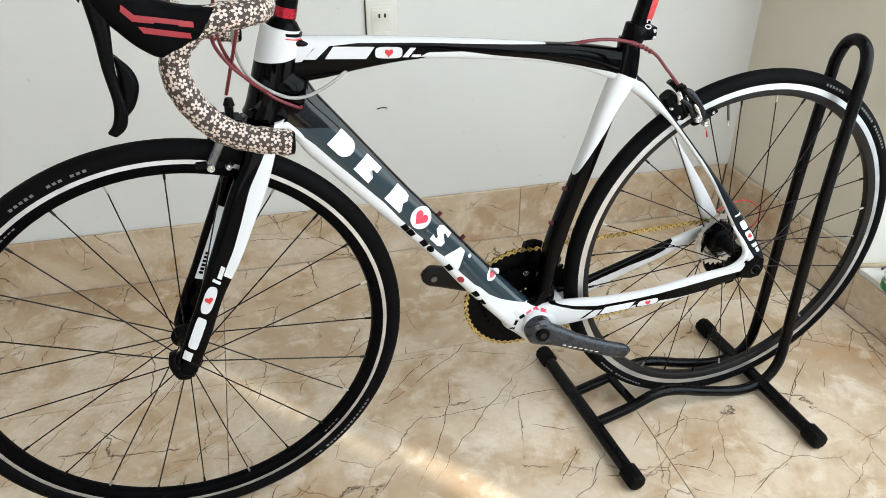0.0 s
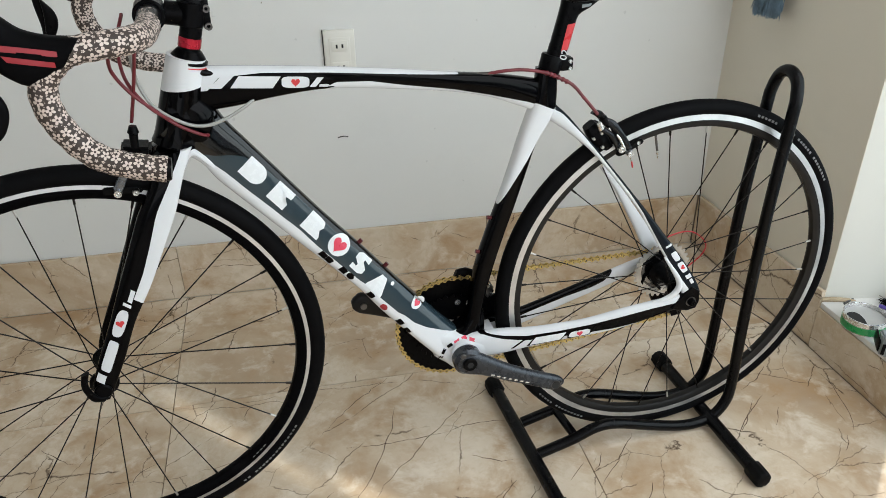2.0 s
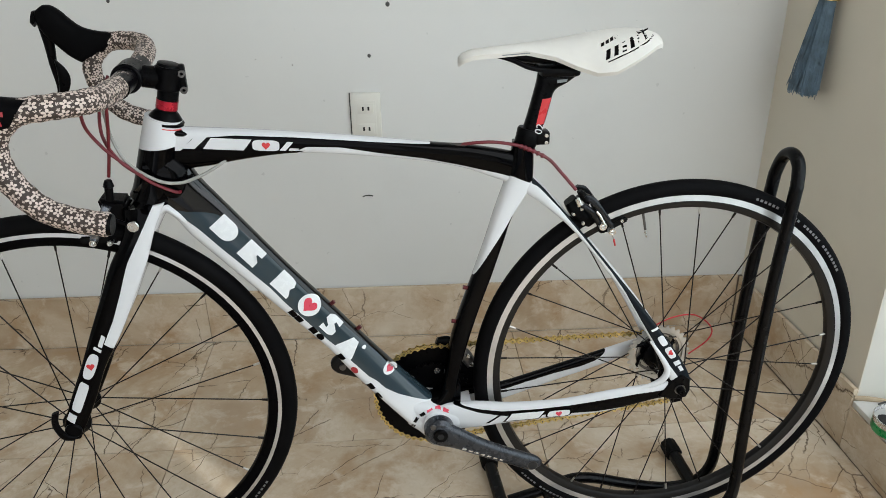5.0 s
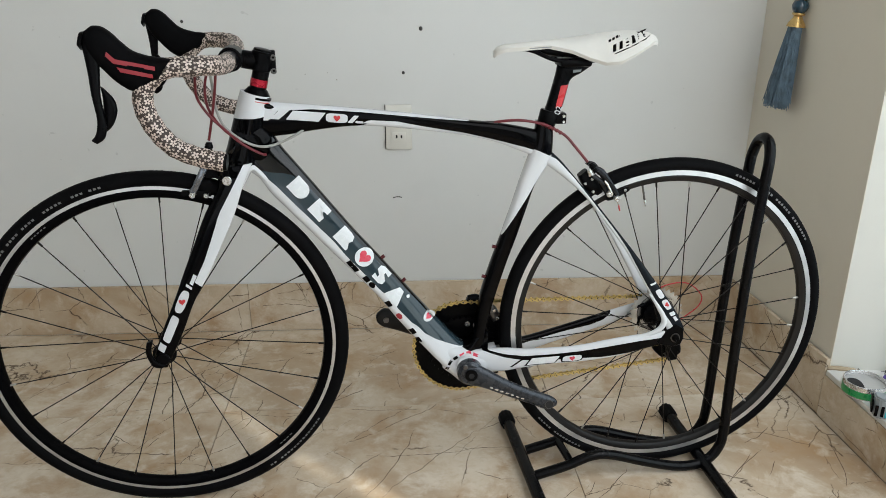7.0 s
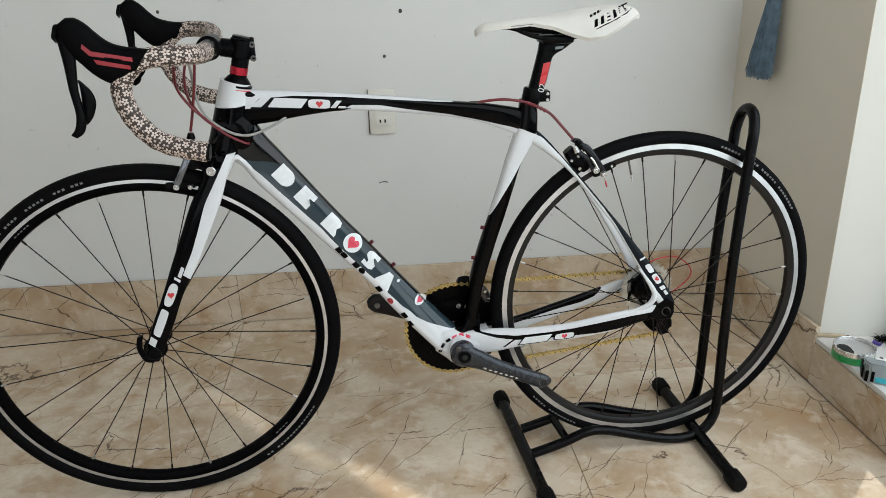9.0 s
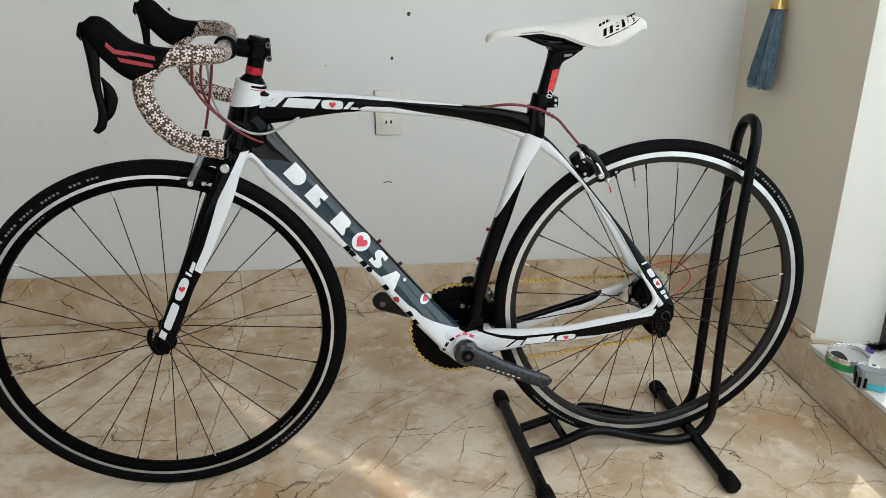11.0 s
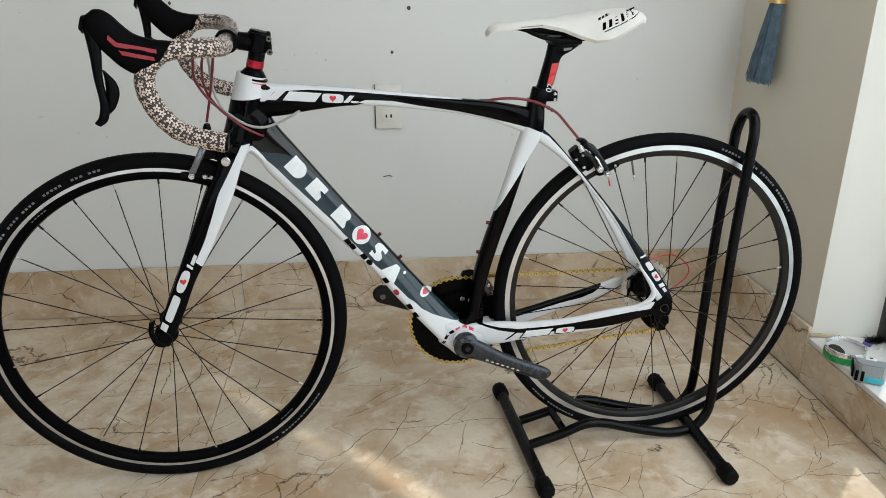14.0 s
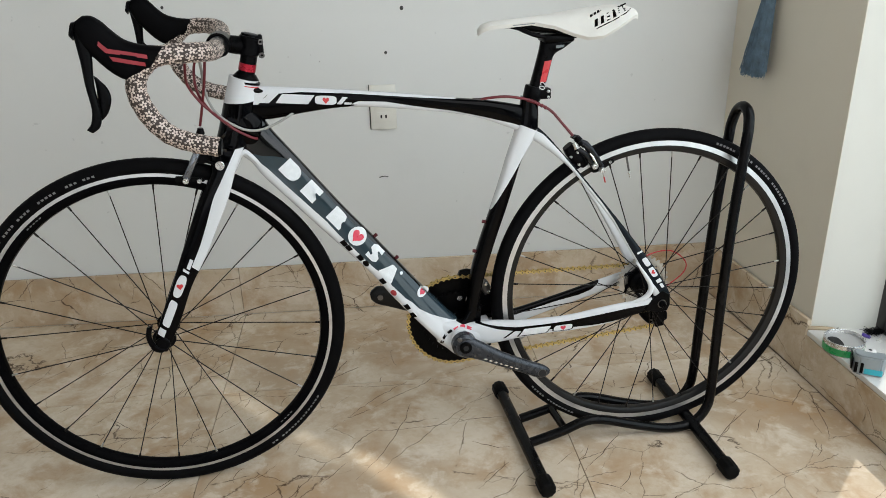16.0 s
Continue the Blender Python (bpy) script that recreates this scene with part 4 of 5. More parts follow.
lever = [((-.011, .590), (.012, .573), .0065, -.226), ((-.007, .548), (.009, .541), .0065, -.229), ((-.006, .512), (.006, .508), .0060, -.231), ((-.003, .478), (.009, .472), .0055, -.233), ((-.007, .458), (.005, .452), .0050, -.235), ((-.014, .449), (-.006, .4435), .0040, -.236)]
paddle = [((.005, .523), (.010, .519), .004, -.221), ((.006, .509), (.021, .505), .005, -.221), ((.005, .490), (.024, .488), .005, -.222), ((.002, .470), (.016, .468), .0045, -.224), ((-.001, .458), (.004, .457), .003, -.225)]
for far in (False, True):
    flip = mirrored if far else (lambda b: b)
    wrap = smooth_path(drop, 6)
    part("bar_tape", flip(tube(wrap, [.0148 + .0005 * math.sin(i * 1.7) for i in range(len(wrap))], 22, uv=True)), M_TAPE, handlebar, "dark brown bar tape printed with pale flowers")
    part("bar_end_plug", flip(tube([(.1665, -.229, .4081), (.1715, -.2293, .4075)], [.0138, .0125], 20)), M_SATIN, handlebar, "black bar end plug")
    hd = part("brake_hood", flip(loft(hood, 2.6, 24)), M_GRIP, handlebar, "black rubber brake and shift lever hood with red stripes")
    part("brake_lever", flip(loft(lever, 2.4)), M_SATIN, handlebar, "black brake lever blade")
    part("shift_paddle", flip(loft(paddle, 2.2)), M_SATIN, handlebar, "black shift paddle")
    part("lever_cap", flip(loft([((-.004, .600), (-.012, .574), .012, -.222), ((-.010, .599), (-.016, .580), .010, -.222)], 3)), M_SATIN, handlebar, "black name plate on the lever front")
    if not far:
        for poly in ([(.024, .573), (.034, .5625), (.086, .5510), (.086, .5455), (.031, .5565), (.022, .567)], [(.035, .5515), (.082, .5405), (.082, .5350), (.039, .5445)]):
            decal("red_stripe", poly, hd, M_STRIPE)
        decal("dark_mark", [(.050, .5540), (.072, .5495), (.072, .5475), (.050, .5520)], hd, M_GRIP, .0012)


# ---- saddle and post ----
seatpost = part("seatpost", loft([((.708, .392), (.736, .386), .0135), ((.7225, .432), (.7505, .427), .0135), ((.7325, .468), (.7605, .463), .0135), ((.7395, .496), (.7680, .486), .0135), ((.7410, .507), (.7860, .4965), .0140), ((.7420, .514), (.803, .508), .0130)], 2.4), M_SATIN, bike, "black carbon seatpost with a red panel")
decal("red_panel", [(.7470, .476), (.7615, .4770), (.7515, .438), (.7385, .437)], seatpost, M_RED)
decal("white_line", [(.7630, .478), (.7643, .478), (.7535, .434), (.7520, .434)], seatpost, M_WHITE)
decal("grey_mark", [(.768, .5035), (.784, .5040), (.783, .4995), (.768, .4985)], seatpost, M_GREY)
collar = part("seat_collar", tube([(.7255, 0, .405), (.7265, 0, .4075), (.7310, 0, .4275), (.7315, 0, .4295)], [.0160, .0172, .0172, .0160], 24), M_SATIN, bike, "black seat clamp")
part("clamp_block", boxed((.740, -.012, .4055), (.7615, .012, .4255), .003), M_SATIN, collar)
for dz in (.4100, .4205):
    part("clamp_bolt", tube([(.7555, -.0145, dz), (.7555, .0145, dz)], .0029, 10), M_STEEL, collar, "steel bolt")
fnt = bpy.data.curves.new("size_number", "FONT")
fnt.body, fnt.size, fnt.extrude = "02", .016, .0006
tmp = new("size_number_curve", fnt)
num = bmesh.new()
num.from_mesh(tmp.to_mesh())
tmp.to_mesh_clear()
bpy.data.objects.remove(tmp)
bmesh.ops.transform(num, matrix=pose(.7465, -.0146, .4225, 90, 0, 0) @ pose(0, 0, 0, 0, 0, 73), verts=num.verts)
part("size_number", num, M_WHITE, seatpost, "white number on the post", False)
sx = [(.625, .538, .006), (.631, .544, .013), (.645, .549, .0165), (.68, .5515, .019), (.72, .5545, .023), (.76, .5585, .033), (.79, .5625, .047), (.815, .566, .059), (.84, .5685, .0665), (.865, .5705, .0675), (.885, .570, .0620), (.902, .5675, .050), (.914, .563, .034), (.921, .557, .016)]
loops = []
for x, z, w in sx:
    lp = []
    drop_ = (.008 + .038 * max(0.0, min(1.0, (x - .74) / .07))) * (1 if x < .845 else max(.22, 1 - (x - .845) / .08))
    for k in range(25):
        a = math.pi * k / 24
        c, s = math.cos(a), math.sin(a)
        y = w * math.copysign(abs(c) ** .72, c)
        lp.append((x, y, z - drop_ * (abs(y) / w) ** 2.6 * (.85 if w < .03 else 1.0)))
    for k in range(1, 24):
        y = lp[24 - k][1] * .93
        lp.append((x, y, lp[24 - k][2] - .006 - .006 * (1 - abs(y) / w)))
    loops.append(lp)
sb = bmesh.new()
rings(sb, loops)
saddle = part("saddle", sb, M_SADDLE, bike, "white leather racing saddle with dark printing")
for yy in (-.022, .022):
    part("saddle_rail", tube(smooth_path([(.680, yy * .45, .5405), (.700, yy * .7, .5350), (.724, yy, .5245), (.75, yy, .5200), (.80, yy, .5195), (.835, yy * 1.2, .530), (.86, yy * 1.4, .548)]), .0036, 10), M_SATIN, saddle, "black saddle rail")
part("saddle_base", loft([((.665, .5405), (.665, .5365), .008), ((.70, .543), (.70, .5345), .014), ((.73, .545), (.73, .5270), .020), ((.80, .549), (.80, .5235), .034), ((.835, .551), (.835, .5300), .042)], 2.6), M_SATIN, saddle, "black plastic saddle base")
part("post_head", boxed((.742, -.027, .509), (.800, .027, .523), .005), M_SATIN, seatpost)
for k in range(6):
    x0, z0 = .826 + .0115 * k, .5445 + .0048 * k
    decal("saddle_print", [(x0, z0 - .008), (x0 + .006, z0 - .0055), (x0 + .0085, z0 + .0065), (x0 + .0025, z0 + .004)], saddle, M_BLACK, .0004)
decal("saddle_print", [(.829, .5335), (.900, .5640), (.900, .5655), (.829, .5350)], saddle, M_BLACK, .0004)
for k in range(4):
    x0, z0 = .822 + .007 * k, .5555 + .003 * k
    decal("saddle_print", [(x0, z0 - .003), (x0 + .005, z0 - .001), (x0 + .006, z0 + .003), (x0 + .001, z0 + .001)], saddle, M_BLACK, .0004)
decal("saddle_print", [(.686, .5415), (.725, .5440), (.725, .5455), (.686, .5430)], saddle, M_GREY, .0004)


# ---- brakes ----
def caliper(name, m, top, bottom, block, pad0, pad1, bolts, barrel, label):
    """A two-armed rim brake: a pivot block, an arm, pad and bolts on each side, and the cable adjuster."""
    bm = plate(block, -.019, .019)
    bmesh.ops.bevel(bm, geom=bm.edges[:], offset=.004, segments=2, affect="EDGES", clamp_overlap=True)
    body = part(name, bm, M_SATIN, bike, label)
    body.matrix_local = m
    t, b = Vector(top), Vector(bottom)
    d = (b - t).normalized()
    n = Vector((d[1], -d[0]))
    for s in (-1, 1):
        st = [(tuple(t + n * .0075), tuple(t - n * .006), .0050, s * .021), (tuple(t.lerp(b, .4) + n * .0065), tuple(t.lerp(b, .4) - n * .0055), .0050, s * .026), (tuple(b + n * .007), tuple(b - n * .006), .005, s * .023)]
        arm = part("caliper_arm", loft(st, 3.0), M_ARM if s < 0 else M_SATIN, body, "grey forged brake arm")
        e = (Vector(pad1) - Vector(pad0)).normalized()
        f = Vector((-e[1], e[0])) * .0055
        q = [tuple(Vector(p) + g) for p, g in ((pad0, f), (pad1, f), (pad1, -f), (pad0, -f))]
        pb = plate(q, s * .0115, s * .0205)
        bmesh.ops.bevel(pb, geom=pb.edges[:], offset=.0018, segments=2, affect="EDGES", clamp_overlap=True)
        part("brake_pad", pb, M_CAP, body, "black brake pad in its holder")
        for k, (x, z) in enumerate(bolts):
            part("steel_bolt", lathe([(.0009, s * .0318), (.0030, s * .0305), (.0034, s * .032), (.0050 - .0012 * k, s * .032), (.0056 - .0012 * k, s * .029), (.0056 - .0012 * k, s * .019), (.0009, s * .019)], 16, centre=(x, 0, z)), M_STEEL, body, "steel bolt")
    a, c = Vector((barrel[0][0], -.024, barrel[0][1])), Vector((barrel[1][0], -.024, barrel[1][1]))
    part("barrel_adjuster", tube([a, a.lerp(c, .3), a.lerp(c, .35), c], [.0050, .0078, .0060, .0055], 14), M_SATIN, body, "black cable adjuster")
    return body


M_ARM = surface("polished_grey_arm", (0.17, 0.182, 0.20), 0.20, metal=0.75, vary=0.25, scale=120, grain=0.03)
M_DARKARM = surface("polished_dark_arm", (0.022, 0.024, 0.027), 0.20, metal=0.75, vary=0.25, scale=120, grain=0.03)
rb = loft([((.800, .322), (.784, .309), .010, .002), ((.812, .312), (.790, .296), .013, .0), ((.826, .294), (.803, .280), .014, -.002), ((.834, .281), (.820, .271), .010, -.002)], 3.2)
rear_brake = part("rear_brake", rb, M_SATIN, bike, "black and grey rear rim brake")
for s_ in (-1, 1):
    arm = part("caliper_arm", loft([((.810, .333), (.803, .327), .0040, s_ * .020), ((.8235, .3285), (.8140, .3200), .0042, s_ * .024), ((.8360, .3140), (.8275, .3075), .0042, s_ * .027), ((.8480, .2960), (.8400, .2915), .0040, s_ * .027), ((.8595, .2780), (.8520, .2735), .0036, s_ * .025)], 3.0), M_DARKARM, rear_brake, "polished dark grey brake arm")
    part("inner_arm", loft([((.812, .316), (.804, .310), .0040, s_ * .019), ((.828, .304), (.819, .299), .0045, s_ * .022), ((.843, .281), (.833, .276), .0040, s_ * .022)], 3.0), M_DARKARM, rear_brake, "grey inner brake arm")
    holder = plate([(.836, .2685), (.874, .2895), (.881, .2880), (.883, .2820), (.848, .2640), (.838, .2630)], s_ * .0120, s_ * .0200)
    bmesh.ops.bevel(holder, geom=holder.edges[:], offset=.0018, segments=2, affect="EDGES", clamp_overlap=True)
    part("brake_pad", holder, M_CAP, rear_brake, "black brake pad in its holder")
    for x, z, r, y0, y1 in ((.8395, .2795, .0066, .0255, .0310), (.8545, .2705, .0058, .0230, .0330), (.8725, .2835, .0030, .0195, .0215)):
        part("steel_bolt", lathe([(r * .15, s_ * (y1 - .0004)), (r * .5, s_ * (y1 - .0012)), (r * .56, s_ * y1), (r * .92, s_ * y1), (r, s_ * (y1 - .001)), (r, s_ * y0), (r * .15, s_ * y0)], 16, centre=(x, 0, z)), M_STEEL, rear_brake, "steel bolt")
for x, z, r in ((.8075, .3155, .0034), (.8075, .3060, .0028), (.7950, .2975, .0026), (.8110, .2815, .0030)):
    part("pivot_screw", disc(r, -.0190, -.0125, 12, centre=(x, 0, z), bevel=.0006), M_STEEL, rear_brake, "small steel screw")
a_, c_ = Vector((.7995, -.024, .3390)), Vector((.8115, -.024, .3230))
part("barrel_adjuster", tube([a_, a_.lerp(c_, .25), a_.lerp(c_, .28), a_.lerp(c_, .55), a_.lerp(c_, .6), c_], [.0042, .0048, .0068, .0068, .0050, .0050], 14), M_SATIN, rear_brake, "black cable adjuster")
part("cable_anchor", tube([(.8280, -.0285, .3050), (.8330, -.0300, .2990), (.8420, -.0310, .2830)], [.0022, .0026, .0018], 8), M_STEEL, rear_brake, "bright cable anchor on the brake arm")
part("arm_spring", tube(smooth_path([(.818, -.0200, .3150), (.826, -.0240, .3000), (.836, -.0240, .2860)]), .0011, 6), M_STEEL, rear_brake, "thin steel return spring")
part("release_lever", loft([((.800, .330), (.794, .324), .0030, -.026), ((.806, .318), (.798, .313), .0030, -.026)], 2.6), M_STEEL, rear_brake, "small steel release lever")
part("cable_tail", tube([(.8545, -.030, .266), (.858, -.030, .256)], .0008, 6), M_STEEL, rear_brake, "thin steel cable tail")
part("cable_tip", tube([(.858, -.030, .257), (.861, -.030, .246)], .0015, 8), M_RED, rear_brake, "red cable end")
rear_brake.matrix_local = Matrix.Translation((.0075, 0, -.005))
caliper("front_brake", Matrix.Translation((.0035, -.010, .001)) @ TURNED, (.108, .352), (.081, .303), [(.094, .362), (.134, .356), (.130, .326), (.100, .326)], (.060, .3015), (.112, .2985), [(.080, .300), (.103, .298)], ((.117, .392), (.114, .362)), "black and grey front rim brake")
part("brake_release", disc(.0082, -.050, -.045, 24, centre=(.145, 0, .329), bevel=.001), M_STEEL, fork, "round bright brake release")
part("release_arm", tube([(.120, -.040, .338), (.145, -.047, .329)], .003, 8), M_SATIN, fork)


# ---- cables ----
def cable(name, pts, r, mat, label):
    return part(name, tube(smooth_path(pts, 7), r, 8), mat, bike, label)


cable("brake_cable", [(.622, -.004, .4085), (.640, -.009, .4130), (.6744, -.015, .4150), (.7108, -.018, .4090), (.735, -.018, .3990), (.7597, -.018, .3846), (.780, -.020, .3620), (.802, -.024, .3360)], .0026, M_CABLE, "red rear brake cable")
part("cable_stop", tube([(.606, -.002, .4085), (.614, -.003, .4105), (.628, -.005, .4100), (.634, -.007, .4115)], [.0012, .0030, .0034, .0030], 10), M_DARKSTEEL, bike, "dark cable stop on the top tube")
cable("shift_cable", [(.124, -.10, .525), (.117, -.075, .500), (.114, -.055, .470), (.130, -.045, .438), (.153, -.041, .413), (.180, -.040, .388), (.208, -.034, .370), (.216, -.026, .366)], .0024, M_CABLE, "red shift cable entering the down tube")
cable("shift_cable", [(.128, .03, .525), (.119, .0, .492), (.124, -.030, .455), (.143, -.043, .424), (.165, -.042, .402), (.180, -.036, .393)], .0024, M_CABLE, "red shift cable")
cable("rear_brake_housing", [(.143, -.09, .528), (.140, -.055, .495), (.139, -.040, .455), (.153, -.038, .417), (.188, -.039, .390), (.217, -.034, .382), (.245, -.027, .388), (.270, -.018, .3985), (.284, -.010, .4065)], .0024, M_PALECABLE, "pale grey brake cable")
cable("front_brake_cable", [(.152, -.07, .525), (.143, -.055, .480), (.130, -.036, .430), (.120, -.026, .394)], .0024, M_CABLE, "red front brake cable")
cable("derailleur_cable", [(.975, .070, .020), (1.022, .078, .038), (1.068, .080, .040), (1.103, .080, .012), (1.100, .080, -.015), (1.066, .080, -.043), (1.045, .080, -.058)], .0014, M_RED, "thin red derailleur cable in a loop")

for x, y, z in ((.716, -.018, .4071), (.722, -.018, .4047), (.728, -.018, .4021), (.735, -.018, .3990), (.742, -.018, .3953), (.749, -.018, .3913)):
    part("cable_donut", lathe([(.0024 + .0016 * math.cos(t), .0022 * math.sin(t)) for t in [2 * math.pi * k / 8 for k in range(8)]], 14, axis="Z", centre=(0, 0, 0)), M_CABLE, bike, "small red rubber ring on the cable").matrix_local = pose(x, y, z, 0, 118, 0)

# ---- drivetrain ----
crank = part("crank_arm", loft([((BB[0] - .016, BB[1] + .016), (BB[0] - .018, BB[1] - .016), .009, -.066), ((BB[0] - .002, BB[1] + .024), (BB[0] - .006, BB[1] - .0255), .0115, -.068), ((BB[0] + .030, BB[1] + .009), (BB[0] + .022, BB[1] - .031), .0115, -.072), ((.652, -.082), (.644, -.113), .0105, -.077), ((.705, -.106), (.698, -.135), .0100, -.080), ((.732, -.117), (.725, -.147), .0095, -.081), ((.744, -.124), (.738, -.146), .0075, -.081), ((.750, -.131), (.747, -.141), .0045, -.081)], 2.3, 28), M_CRANK, bike, "dark grey crank arm without a pedal")
crank.matrix_local = Matrix.Translation((.0055, .014, -.0105))
part("crank_boss", disc(.0255, -.0775, -.050, 40, centre=(BB[0] - .001, 0, BB[1]), bevel=.006), M_CRANK, crank)
part("crank_bolt", disc(.0125, -.0825, -.076, 28, centre=(BB[0], 0, BB[1]), bevel=.001), M_SATIN, crank)
part("crank_bolt_hole", disc(.006, -.0832, -.080, 6, centre=(BB[0], 0, BB[1])), M_HOLE_SHADE, crank)
part("pinch_bolt", disc(.005, -.082, -.078, 16, centre=(BB[0] - .012, 0, BB[1] + .019), bevel=.001), M_DARKSTEEL, crank)
part("pedal_thread", lathe([(.0072, -.0908), (.0090, -.0908), (.0090, -.086), (.0072, -.086)], 24, centre=(.732, 0, -.133)), M_DARKSTEEL, crank, "bright thread round the pedal hole")
part("pedal_hole", disc(.0078, -.0915, -.086, 20, centre=(.732, 0, -.133)), M_HOLE_SHADE, crank)
for k in range(7):
    x0 = .615 + .0105 * k
    mark("crank_print", placed([(-.0036, -.0014), (.0028, -.0014), (.0036, .0014), (-.0028, .0014)], (x0, BB[1] - .0265 - (x0 - .615) * .42), (1, -.42), .25), -.0868 - (x0 - .615) * .035, -.080, M_TIN, crank)
far_crank = part("far_crank_arm", loft([((BB[0] + .02, BB[1] - .02), (BB[0] + .015, BB[1] + .02), .010, .066), ((.50, -.010), (.508, -.047), .010, .072), ((.43, .018), (.437, -.027), .009, .078), ((.410, .013), (.415, -.019), .008, .078), ((.403, .004), (.405, -.009), .006, .078)], 3.0), M_CRANK_SHADED, bike, "dark grey far crank arm without a pedal, shade put into its colour")
far_crank.matrix_local = Matrix.Translation((-.0026, -.013, 0))
part("pedal_hole", disc(.0058, .0665, .0885, 20, centre=(.424, 0, -.003)), M_DARKSTEEL, far_crank, "bright threaded pedal hole")


def toothed(name, r, teeth, y, thick, hole, mat, parent, label, centre):
    bm = bmesh.new()
    prof = []
    for k in range(teeth * 4):
        a = 2 * math.pi * k / (teeth * 4)
        rr = r + (.0028 if k % 4 in (1, 2) else -.0022)
        prof.append((a, rr))
    loops_ = [[(centre[0] + (rr if o else hole) * math.cos(a), yy, centre[1] + (rr if o else hole) * math.sin(a)) for a, rr in prof] for o, yy in ((0, y), (1, y), (1, y + thick), (0, y + thick))]
    rings(bm, loops_, closed=True)
    return part(name, bm, mat, parent, label)


ring_big = toothed("chainring", .0995, 50, .0415, .003, .062, M_SATIN, bike, "large black chainring", BB)
toothed("inner_chainring", .068, 34, .0345, .003, .026, M_SATIN, ring_big, "small black chainring", BB)
for a in [radians(d) for d in (79, 130, 259, 310)]:
    part("spider_arm", tube([(BB[0], .048, BB[1]), (BB[0] + .068 * math.cos(a), .044, BB[1] + .068 * math.sin(a))], [.014, .008], 10), M_SATIN, ring_big)
    part("ring_bolt", tube([(BB[0] + .055 * math.cos(a), .033, BB[1] + .055 * math.sin(a)), (BB[0] + .055 * math.cos(a), .047, BB[1] + .055 * math.sin(a))], .0055, 12), M_TIN, ring_big, "steel ring bolt")
COGS = (REAR[0] + .0045, REAR[1])
cassette = toothed("cassette", .0545, 30, .030, .0018, .0455, M_COG, bike, "stepped steel cassette", COGS)
part("carrier", lathe([(.010, .0345), (.030, .0345), (.030, .037), (.010, .037)], 40, centre=(COGS[0], 0, COGS[1])), M_SATIN, cassette, "black sprocket carrier")
for k, r in enumerate((.047, .043, .039, .035, .0315, .029, .0265, .0245)):
    toothed("sprocket", r, 14 + 2 * (8 - k), .0335 + .0033 * k, .0017, r - (.0065 if k < 4 else .010), M_COG if k in (0, 2, 3) else M_DARKSTEEL, cassette, "", COGS)
for k in range(6):
    a = radians(20 + 60 * k)
    b = a + radians(22)
    part("sprocket_arm", tube([(REAR[0] + .016 * math.cos(a), .0385, REAR[1] + .016 * math.sin(a)), (REAR[0] + .030 * math.cos(a), .0350, REAR[1] + .030 * math.sin(a)), (REAR[0] + .046 * math.cos(b), .0325, REAR[1] + .046 * math.sin(b))], [.0050, .0036, .0026], 8), M_SATIN, cassette)
    part("sprocket_rivet", tube([(REAR[0] + .0435 * math.cos(b), .0290, REAR[1] + .0435 * math.sin(b)), (REAR[0] + .0435 * math.cos(b), .0350, REAR[1] + .0435 * math.sin(b))], .0022, 8), M_STEEL, cassette, "bright steel rivet")
# near and far hub flanges with the axle's narrow waist between them
part("hub_shell", lathe([(.006, -.040), (.0195, -.0400), (.0205, -.0385), (.0205, -.0355), (.0150, -.0330), (.0120, -.0240), (.0120, .0120), (.0160, .0190), (.0245, .0215), (.0250, .0245), (.006, .0265)], 40, centre=(REAR[0], 0, REAR[1])), M_SATIN, cassette)
part("freehub_body", disc(.0170, .026, .062, 32, centre=(REAR[0], 0, REAR[1])), M_SATIN, cassette)

# chain: outer and inner links along its run
cog, pulley = .0300, (1.036, -.1130)
run = []
up_a = math.acos((.0995 - cog) / (Vector(REAR) - Vector(BB)).length)
base_a = math.atan2(REAR[1] - BB[1], REAR[0] - BB[0])
ta = base_a + up_a
for k in range(25):
    a = ta + (2 * math.pi - ta - radians(78)) * k / 24
    run.append((BB[0] + .0995 * math.cos(a), .043, BB[1] + .0995 * math.sin(a)))
run += [(pulley[0] - .010, .052, pulley[1] - .012), (pulley[0] + .009, .052, pulley[1] - .006), (pulley[0] + .006, .052, pulley[1] + .010), (pulley[0] - .006, .053, -.092), (1.022, .054, -.055)]
for k in range(9):
    a = radians(-38) + (ta + radians(38)) * k / 8
    run.append((REAR[0] + cog * math.cos(a), .054, REAR[1] + cog * math.sin(a)))
run.append(run[0])
pts = [Vector(p) for p in run]
chain_bm, pin_bm, i, pos, flag = bmesh.new(), bmesh.new(), 0, pts[0].copy(), 0
step = .0127
